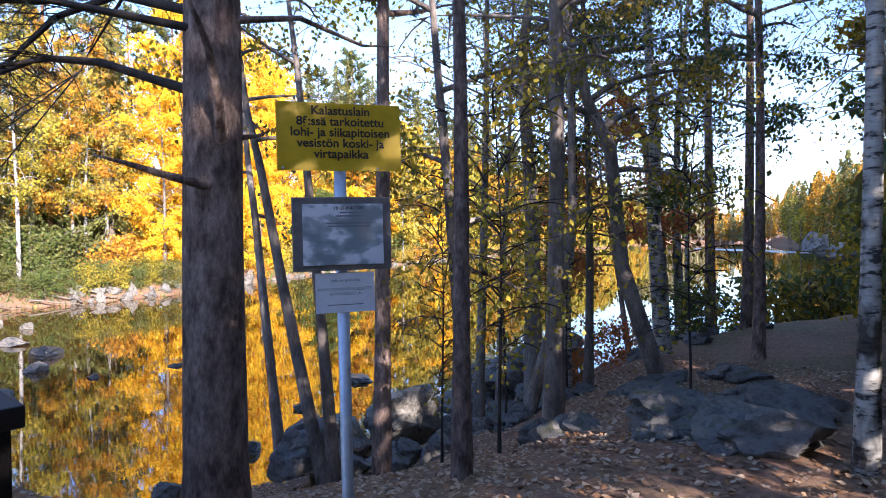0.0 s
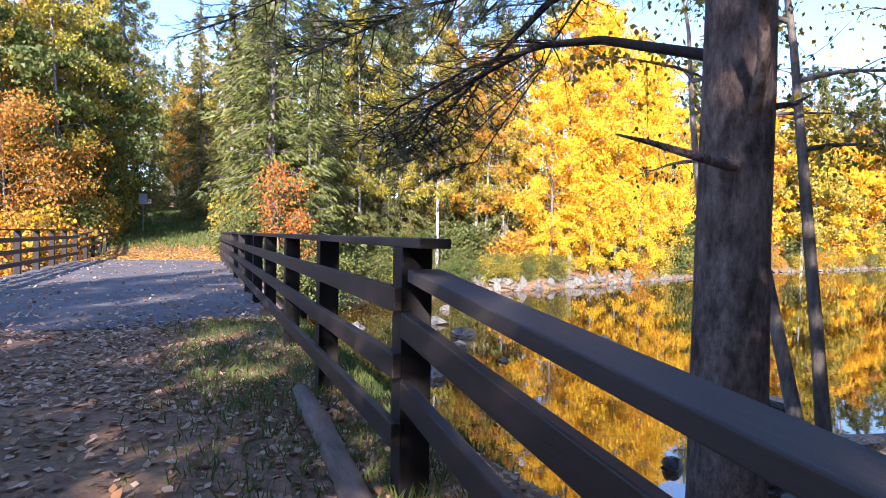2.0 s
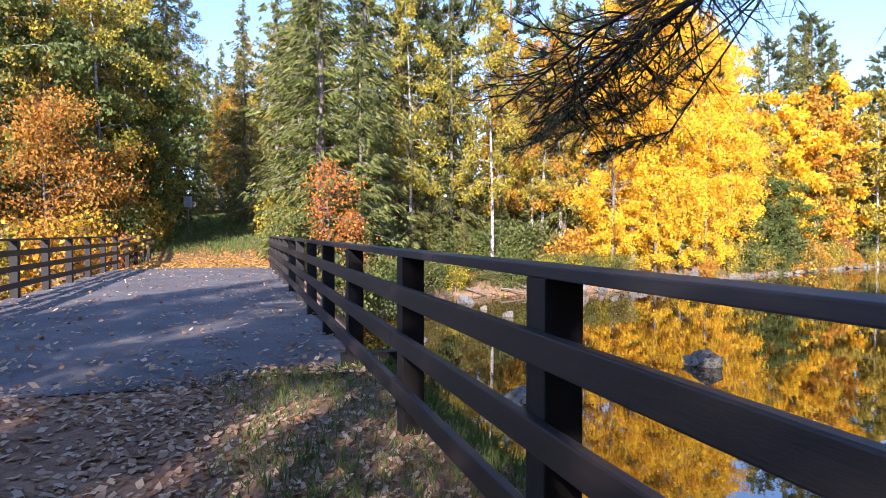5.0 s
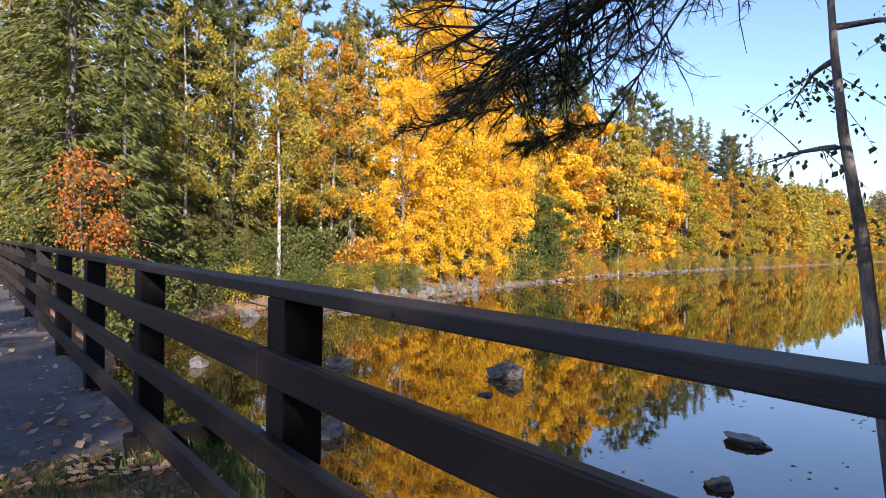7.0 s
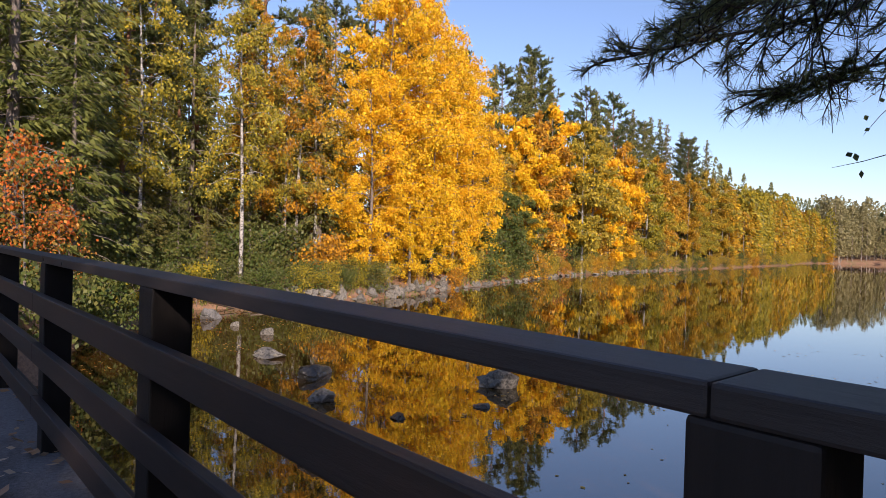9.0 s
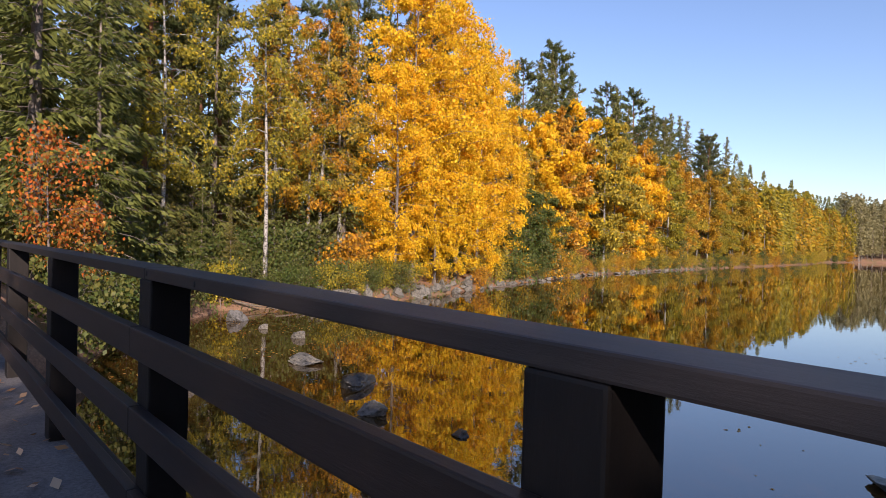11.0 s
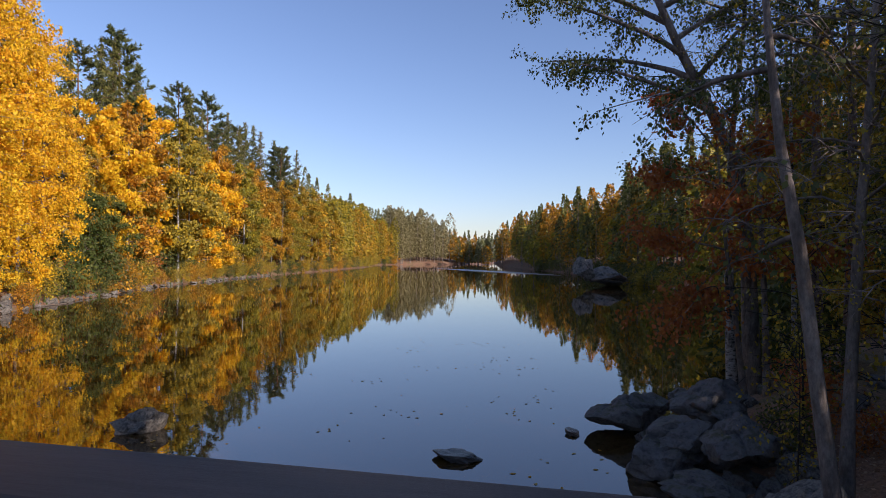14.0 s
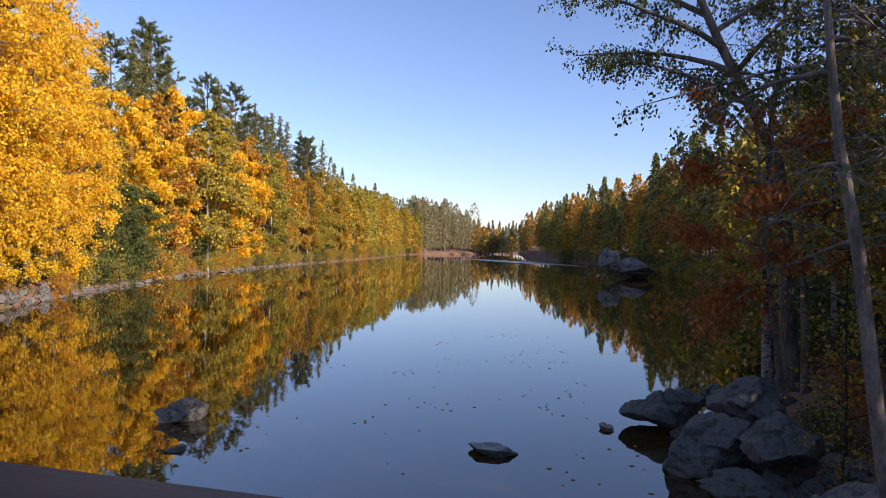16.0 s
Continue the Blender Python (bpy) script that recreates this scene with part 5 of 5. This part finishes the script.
# ---- stones ----
def rock_mesh(seed, flat, mat, sub=4):
    """A split boulder: cut by planes, then worn and pitted."""
    r = np.random.default_rng(seed)
    bm = bmesh.new()
    bmesh.ops.create_icosphere(bm, subdivisions=sub, radius=0.55)
    cuts = [(Vector(r.normal(size=3) * (1, 1, 0.8)).normalized(), r.uniform(0.24, 0.43)) for _ in range(13)]
    off = Vector(r.uniform(-50, 50, 3))
    for v in bm.verts:
        v.co += Vector((noise.noise(v.co * 1.6 + off), noise.noise(v.co * 1.6 - off), 0.4 * noise.noise(v.co * 1.9 + off * 2))) * 0.16
        for d, h in cuts:
            over = v.co.dot(d) - h
            if over > 0:
                v.co -= d * over * 0.97
        n = v.co.normalized()
        v.co += n * (0.05 * noise.noise(v.co * 4 + off) + 0.03 * noise.noise(v.co * 11 + off) + 0.02 * abs(noise.noise(v.co * 22 + off)) - 0.07 * max(0.0, 1 - 7 * abs(noise.noise(v.co * 2.6 - off))))
        v.co.z *= flat
    me = bpy.data.meshes.new("rock")
    bm.to_mesh(me)
    bm.free()
    me.materials.append(mat)
    me.polygons.foreach_set("use_smooth", [True] * len(me.polygons))
    me.set_sharp_from_angle(angle=radians(28))
    return me


ROCKS = [rock_mesh(100 + i, f, STONE) for i, f in enumerate((0.7, 0.85, 0.6, 0.95, 0.5))]
DARK_ROCKS = [rock_mesh(120 + i, f, WET_STONE) for i, f in enumerate((0.55, 0.4, 0.7))]


def mossy():
    """Grey stone with moss on the faces that look up."""
    m, nodes, links, bsdf = material("mossy_stone")
    geo = nodes.new("ShaderNodeNewGeometry")
    sep = nodes.new("ShaderNodeSeparateXYZ")
    links.new(geo.outputs["Normal"], sep.inputs[0])
    n = noise_tex(nodes, links, 6.0, 8, 0.7)
    fine = noise_tex(nodes, links, 45, 8, 0.75)
    s = ramp(nodes, [(0.35, (0.06, 0.058, 0.055)), (0.5, (0.18, 0.172, 0.16)), (0.62, (0.09, 0.087, 0.08))])
    links.new(n.outputs["Fac"], s.inputs[0])
    ad = nodes.new("ShaderNodeMath")
    ad.operation = "MULTIPLY_ADD"
    links.new(n.outputs["Fac"], ad.inputs[0])
    ad.inputs[1].default_value = 1.6
    links.new(sep.outputs["Z"], ad.inputs[2])
    f = ramp(nodes, [(0.0, (0, 0, 0)), (0.5, (0, 0, 0)), (1.0, (1, 1, 1))])
    sub = nodes.new("ShaderNodeMath")
    sub.operation = "SUBTRACT"
    links.new(ad.outputs[0], sub.inputs[0])
    sub.inputs[1].default_value = 1.07
    links.new(sub.outputs[0], f.inputs[0])
    moss = ramp(nodes, [(0.3, (0.05, 0.055, 0.018)), (0.7, (0.13, 0.12, 0.042))])
    links.new(fine.outputs["Fac"], moss.inputs[0])
    links.new(mix(nodes, links, f.outputs[0], s.outputs[0], moss.outputs[0]), bsdf.inputs["Base Color"])
    bsdf.inputs["Roughness"].default_value = 0.9
    bump(nodes, links, bsdf, fine.outputs["Fac"], 0.8, 0.03)
    return m


MOSSY = mossy()
MOSS_ROCKS = [rock_mesh(140 + i, f, MOSSY, 5) for i, f in enumerate((0.75, 0.6, 0.9, 0.7))]


def rock(meshes, i, x, y, z, w, label, turn=None, stretch=1.0, tall=1.0, group=""):
    ob = new("rock", meshes[i % len(meshes)])
    ob.matrix_basis = pose(x, y, z, 0, 0, turn if turn is not None else (x * 131 + y * 57) % 360) @ Matrix.Diagonal((w, w * stretch, w * tall, 1))
    return tagged(ob, label, "rock", group)


# in the lake
rock(ROCKS, 0, 12.5, 16.2, WATER + 0.12, 1.35, "pale lichen-spotted rock rising from the lake", 20)
rock(MOSS_ROCKS, 1, 5.25, 14.1, WATER + 0.08, 1.0, "dark mossy rock in the brown water", 60)
rock(ROCKS, 2, 9.1, 24.0, WATER + 0.05, 1.7, "flat pale rock just above the water", 100, 0.7, 0.42)
rock(ROCKS, 1, 11.3, 28.6, WATER + 0.04, 0.7, "small pale rock in the shallows", 10)
rock(DARK_ROCKS, 0, 12.3, 8.55, WATER + 0.03, 1.25, "low dark wet rock breaking the surface", 70, 0.6, 0.5)
rock(DARK_ROCKS, 1, 9.5, 7.55, WATER + 0.04, 0.8, "small dark wet rock breaking the surface", 40, 0.7)
rock(DARK_ROCKS, 2, 8.7, 20.2, WATER + 0.05, 1.4, "dark wet rock in the shallows", 15, 0.7, 0.6)
rock(MOSS_ROCKS, 0, 7.6, 17.7, WATER + 0.08, 0.85, "dark mossy rock in the brown water", 95)
rock(DARK_ROCKS, 1, 10.5, 14.8, WATER + 0.02, 0.5, "small dark stone at the surface", 30)
rock(DARK_ROCKS, 1, 8.2, 15.3, WATER + 0.02, 0.6, "small dark stone at the surface", 80, 0.6)
rock(MOSS_ROCKS, 2, 5.2, 23.0, WATER + 0.08, 0.9, "dark mossy rock under the far bank", 0)
rock(MOSS_ROCKS, 3, 11.2, 34.6, WATER + 0.15, 1.2, "dark rock at the far bank", 0)
rock(ROCKS, 1, 11.2, 31.6, WATER + 0.04, 0.5, "small pale rock in the shallows", 10)
rock(DARK_ROCKS, 0, 14.8, 6.2, WATER + 0.02, 0.7, "small dark stones at the surface", 10, 0.5, 0.6)
rock(DARK_ROCKS, 2, 6.75, 6.0, WATER + 0.04, 0.45, "small dark wet stone by the bank", 10)
# the far shore's line of stones
rs = np.random.default_rng(9)
for i in range(34):
    x = 17.5 + i * 0.55 + rs.uniform(-0.3, 0.3)
    y = float(np.interp(x, NORTH[:, 0], NORTH[:, 1])) + rs.uniform(-0.2, 1.6)
    rock(ROCKS, i, x, y, max(WATER, hz(x, y)) + 0.12, rs.uniform(0.5, 1.35), "pale angular stone along the shore", None, rs.uniform(0.7, 1.1), rs.uniform(0.8, 1.3), "shore stones")
for i in range(46):
    x = 36.5 + i * 1.6 + rs.uniform(-0.5, 0.5)
    y = float(np.interp(x, NORTH[:, 0], NORTH[:, 1])) + rs.uniform(-0.3, 0.6)
    rock(ROCKS, i, x, y, WATER + 0.1, rs.uniform(0.4, 1.2), "pale stone along the shore", None, 1.0, 0.8, "shore stones")
# the near bank's boulders
rock(MOSS_ROCKS, 3, 12.6, 4.25, -2.35, 2.5, "large grey boulder at the water's edge", 30, 0.85, 0.75)
rock(MOSS_ROCKS, 2, 15.4, 4.9, -2.4, 2.1, "dark boulder standing in the water", 80, 0.8, 0.7)
rock(MOSS_ROCKS, 0, 16.8, 4.3, -2.5, 1.6, "grey boulder at the water's edge", 10, 1.0, 0.7)
rock(MOSS_ROCKS, 1, 10.6, 3.9, -2.5, 1.5, "grey boulder at the water's edge", 60, 0.8, 0.6)
rock(MOSS_ROCKS, 2, 11.6, 3.2, -1.9, 1.7, "flat grey boulder on the bank", 130, 0.8, 0.9)
rock(MOSS_ROCKS, 1, 13.9, 3.2, -1.8, 1.9, "mossy grey boulder on the bank", 15)
for i, (x, y, z, w, k) in enumerate(((6.3, -1.9, -0.72, 1.2, 0.85), (7.1, -2.6, -0.8, 1.5, 0.7), (7.9, -2.0, -0.8, 1.4, 0.65), (6.9, -3.2, -0.62, 1.3, 0.8), (8.5, -3.0, -0.7, 1.5, 0.7), (9.3, -2.2, -0.72, 1.4, 0.65), (5.6, -1.1, -0.95, 1.1, 0.8), (8.3, -1.0, -0.8, 1.4, 0.7), (9.6, -0.9, -0.8, 1.5, 0.7), (10.6, -1.7, -0.75, 1.7, 0.6), (6.2, -0.4, -1.2, 0.9, 0.9), (5.7, -2.5, -0.75, 0.8, 0.8), (5.0, -3.0, -0.42, 1.35, 0.75), (5.5, -2.35, -0.5, 1.3, 0.7), (4.9, -2.3, -0.6, 0.8, 0.7), (6.0, -3.2, -0.5, 1.5, 0.7), (7.9, 1.0, -1.35, 1.25, 0.95), (8.6, 0.5, -1.1, 1.1, 0.8), (6.3, 2.0, -2.0, 1.1, 0.9), (6.7, 1.5, -1.8, 0.9, 0.8), (5.6, 2.4, -2.0, 1.0, 0.9))):
    rock(MOSS_ROCKS, i, x, y, z - 0.45 * float(smooth01((x - 5.5) / 3.5)), w, "cracked mossy boulder of the outcrop under the trees", i * 67, 0.85, k, "outcrop boulders")
rock(ROCKS, 1, 7.9, 3.4, -2.0, 1.7, "grey boulder on the bank", 0, 0.9, 0.9)
rock(ROCKS, 2, 6.9, 3.9, -2.3, 1.3, "grey boulder at the water's edge", 40)
rock(MOSS_ROCKS, 3, 5.9, 3.5, -2.0, 1.4, "mossy boulder at the water's edge", 80)
rock(MOSS_ROCKS, 0, 4.6, 5.2, -2.7, 0.6, "mossy stone below the railing", 130)
for i in range(70):
    x = rs.uniform(6.2, 20)
    y = float(np.interp(x, SOUTH[:, 0], SOUTH[:, 1])) - abs(rs.normal()) * 2.2 + 0.2
    rock(MOSS_ROCKS if i % 3 else ROCKS, i, x, y, max(WATER, hz(x, y)) + 0.05, rs.uniform(0.35, 1.1), "mossy stone on the wooded bank", None, rs.uniform(0.7, 1.1), 0.9, "bank stones")
# the great rock in the lake off the far shore
rock(ROCKS, 2, 96, 2.0, -1.6, 9.0, "great pale rock rising from the lake near the far shore", 20, 0.8, 0.55)
rock(ROCKS, 3, 94, 4.6, -0.6, 3.8, "tall pale rock standing by the great rock", 70, 0.9, 1.2)


# ---- fallen leaves and grass ----
def lay_leaves(name, pts, size, mat, seed, label, category, tilt=0.3):
    r = np.random.default_rng(seed)
    n = len(pts)
    a = r.uniform(0, 2 * math.pi, n)
    d = np.stack([np.cos(a), np.sin(a), r.normal(size=n) * tilt], 1)
    u = np.stack([-np.sin(a), np.cos(a), r.normal(size=n) * tilt], 1)
    s = (size * r.uniform(0.55, 1.3, n))[:, None]
    c = pts + np.array((0, 0, 0.012))
    v = np.stack([c - d * s * 0.5, c + u * s * 0.33, c + d * s * 0.5, c - u * s * 0.33], 1).reshape(-1, 3)
    me = bpy.data.meshes.new(name)
    me.vertices.add(4 * n)
    me.vertices.foreach_set("co", v.ravel())
    me.loops.add(4 * n)
    me.loops.foreach_set("vertex_index", np.arange(4 * n))
    me.polygons.add(n)
    me.polygons.foreach_set("loop_start", np.arange(0, 4 * n, 4))
    me.polygons.foreach_set("loop_total", np.full(n, 4))
    me.materials.append(mat)
    me.update(calc_edges=True)
    return tagged(new(name, me), label, category, kind="stuff")


def field(n, x0, x1, y0, y1, seed, keep=None, lift=0.0):
    r = np.random.default_rng(seed)
    x, y = r.uniform(x0, x1, n), r.uniform(y0, y1, n)
    if keep is not None:
        ok = keep(x, y, r.uniform(0, 1, n))
        x, y = x[ok], y[ok]
    return np.stack([x, y, height(x, y) + lift], 1)


def deck_field(n, seed, y0=5.7, y1=24):
    r = np.random.default_rng(seed)
    x = -2.65 + 2.6 * np.sign(r.uniform(-1, 1, n)) * r.uniform(0, 1, n) ** 0.8
    y = y0 + (y1 - y0) * r.uniform(0, 1, n) ** 1.9
    return np.stack([x, y, 0.04 * (1 - ((x + 2.65) / 2.7) ** 2) + 0.012], 1)


lay_leaves("fallen_leaves", field(32000, -6, 0.3, -4.5, 6.3, 201, lambda x, y, u: u < 0.45 + 0.55 * (hash_noise(x * 0.9, y * 0.9) > -0.2)), 0.062, LITTER, 202, "brown fallen leaves lying on the path", "fallen leaves")
lay_leaves("fallen_leaves", field(30000, 0.3, 12, -6, 4.6, 203), 0.066, LITTER, 204, "brown fallen leaves on the wooded bank", "fallen leaves")
lay_leaves("fallen_leaves", deck_field(2600, 205), 0.07, LITTER, 206, "scattered fallen leaves on the bridge", "fallen leaves")
lay_leaves("fallen_leaves", field(7000, -5.2, 0.4, 23.5, 40, 207), 0.12, GOLD_LITTER, 208, "golden fallen leaves over the road beyond the bridge", "fallen leaves")
lay_leaves("fallen_leaves", field(9000, 14, 60, 38, 56, 209, lambda x, y, u: y > np.interp(x, NORTH[:, 0], NORTH[:, 1]) - 0.1), 0.2, GOLD_LITTER, 210, "golden fallen leaves on the far shore", "fallen leaves")


def grass(pts, h, seed, label, mat=None, width=0.09):
    r = np.random.default_rng(seed)
    ax = np.stack([r.normal(size=len(pts)) * 0.35, r.normal(size=len(pts)) * 0.35, np.ones(len(pts))], 1)
    me = leaf_mesh("grass", pts + np.array((0, 0, h * 0.35)), h, mat or GRASS, 1 / width, ax, 0.5, seed)
    return tagged(new("grass", me), label, "grass", kind="stuff")


grass(field(9000, -1.5, 0.2, -0.5, 6.2, 211, lambda x, y, u: u < smooth01((x + 1.5) / 0.8) * (0.4 + 0.6 * (hash_noise(x * 1.3, y * 1.1) > -0.1))), 0.10, 212, "short green grass along the foot of the railing")
grass(field(5000, 0.1, 1.8, 1.0, 6.2, 213), 0.16, 214, "green grass on the slope below the railing")
grass(field(16000, -6.5, 1.5, 32, 80, 215, lambda x, y, u: u < smooth01((y - 32) / 8)), 0.28, 216, "dry yellow-green grass on the rising road", None, 0.2)
grass(field(9000, 30, 130, 40, 66, 217, lambda x, y, u: np.abs(y - np.interp(x, NORTH[:, 0], NORTH[:, 1]) - 0.6) < 0.7), 0.7, 218, "pale reeds and grass along the far shore", None, 0.14)
grass(field(3500, 6, 30, 30, 42, 219, lambda x, y, u: np.abs(y - np.interp(x, NORTH[:, 0], NORTH[:, 1]) - 0.8) < 0.9), 0.4, 220, "yellowed grass along the shore stones", None, 0.14)


# ---- the log beside the railing ----
w = Wood()
w.tube([(-0.285, 1.99, 0.0), (-0.285, 1.96, 0.005), (-0.295, 1.2, 0.012), (-0.315, 0.5, 0.004), (-0.36, -0.4, 0.008), (-0.43, -1.8, 0.0), (-0.50, -3.4, -0.01)], [0.055, 0.066, 0.074, 0.068, 0.075, 0.07, 0.072], 14)
LOG = rough_surface("old_log", [(0.3, (0.10, 0.072, 0.055)), (0.7, (0.22, 0.165, 0.13))], 4.0, 30, 0.85, (1, 0.15, 1), 0.5, 0.01, 0.45)
kerb = new("log_kerb", w.mesh("log_kerb", LOG))
tagged(kerb, "weathered grey log lying along the path's edge", "log")


# ---- knots and bolts on the top rail ----
KNOT = plain("dark_knot", (0.012, 0.009, 0.008), 0.7)
for y, z in ((7.55, 1.128), (8.05, 1.131), (3.3, 1.13)):
    w = Wood()
    w.tube([(-0.1425, y, z), (-0.1455, y, z)], [0.011, 0.009], 10)
    knot = mesh_part("knot", w.mesh("knot", KNOT), right_railing, "round dark knot")


# ---- small things ----
def small_board(x, y):
    """A grey notice board on a post by the rising road."""
    z = hz(x, y)
    sign = tagged(new("notice_board"), "small grey notice board on a post by the road", "sign")
    sign.matrix_basis = pose(x, y, z)
    w = Wood()
    w.tube([(0, 0.04, -0.3), (0, 0.04, 2.7)], [0.05, 0.05], 8)
    mesh_part("post", w.mesh("post", FRAME_GREY), sign)
    bm = bmesh.new()
    box(bm, (0.55, 0.03, 0.75), (0, -0.03, 2.35), None, 0.006)
    part("panel", bm, plain("pale_grey_panel", (0.34, 0.37, 0.40), 0.5), sign)


small_board(-4.7, 47.5)


def driftwood(a, b, r0, seed):
    r = np.random.default_rng(seed)
    a, b = Vector(a), Vector(b)
    w = Wood()
    pts = [a.lerp(b, i / 5) + Vector((r.normal() * 0.06, r.normal() * 0.06, r.uniform(0, 0.06))) for i in range(6)]
    w.tube(pts, [r0 * (1 - 0.14 * i) for i in range(6)], 7)
    for i in (2, 3, 4):
        tw = curve_points(pts[i], (r.normal(), r.normal(), 0.7), 0.5, 0.1, 3, 0.2, r)
        w.tube(tw, [r0 * 0.4, r0 * 0.3, r0 * 0.2, 0.004], 4)
    return tagged(new("driftwood", w.mesh("driftwood", PALE_WOOD)), "bleached fallen branch lying at the water's edge", "driftwood", "driftwood")


PALE_WOOD = rough_surface("bleached_wood", [(0.3, (0.12, 0.095, 0.07)), (0.7, (0.23, 0.19, 0.15))], 6.0, 40, 0.85, (1, 1, 1), 0.4, 0.01, 0.4)
for i, (x0, y0, x1, y1) in enumerate(((15.2, 38.6, 17.6, 36.9), (16.6, 38.9, 18.4, 37.4), (18.8, 38.7, 21.2, 37.9), (12.8, 38.8, 14.6, 37.2), (39.0, 45.0, 42.5, 45.4))):
    driftwood((x0, y0, hz(x0, y0) + 0.25), (x1, y1, WATER + 0.05), 0.07, 300 + i)


def floating(n, x0, x1, y0, y1, seed):
    p = field(n, x0, x1, y0, y1, seed, lambda x, y, u: (hash_noise(x * 0.5, y * 0.8) > 0.15) & (height(x, y) < WATER))
    p[:, 2] = WATER - 0.004
    return p


lay_leaves("floating_leaves", np.concatenate([floating(1500, 3, 26, 24, 38, 231), floating(500, 8, 30, 5, 16, 232)]), 0.11, GOLD_LITTER, 233, "yellow leaves floating on the still water", "floating leaves", 0.03)


def ruffled_strip():
    """A breath of wind far out roughens the water."""
    m, nodes, links, bsdf = material("ruffled_water")
    bsdf.inputs["Base Color"].default_value = (0.035, 0.02, 0.008, 1)
    bsdf.inputs["Roughness"].default_value = 0.32
    bsdf.inputs["IOR"].default_value = 1.9
    n = noise_tex(nodes, links, 1.4, 3, 0.6, (1, 2.5, 1))
    bump(nodes, links, bsdf, n.outputs["Fac"], 0.8, 0.2)
    a, b = Vector((200, 50, WATER + 0.006)), Vector((146, 9, WATER + 0.006))
    d = (b - a).normalized()
    side = Vector((-d.y, d.x, 0))
    k = 24
    up = [a.lerp(b, i / k) + side * (5.5 * math.sin(math.pi * i / k) ** 0.6 + 0.8 * math.sin(i * 1.9)) * (0 < i < k) for i in range(k + 1)]
    down = [a.lerp(b, i / k) - side * (4.5 * math.sin(math.pi * i / k) ** 0.6 + 0.8 * math.sin(i * 2.3)) for i in range(k - 1, 0, -1)]
    me = mesh_from("water_ruffled", up + down, [tuple(range(len(up) + len(down)))], [m])
    if me.polygons[0].normal.z < 0:
        me.flip_normals()
    return tagged(new("water_ruffled", me), "pale wind-ruffled streak on the still lake", "water", kind="structure")


ruffled_strip()
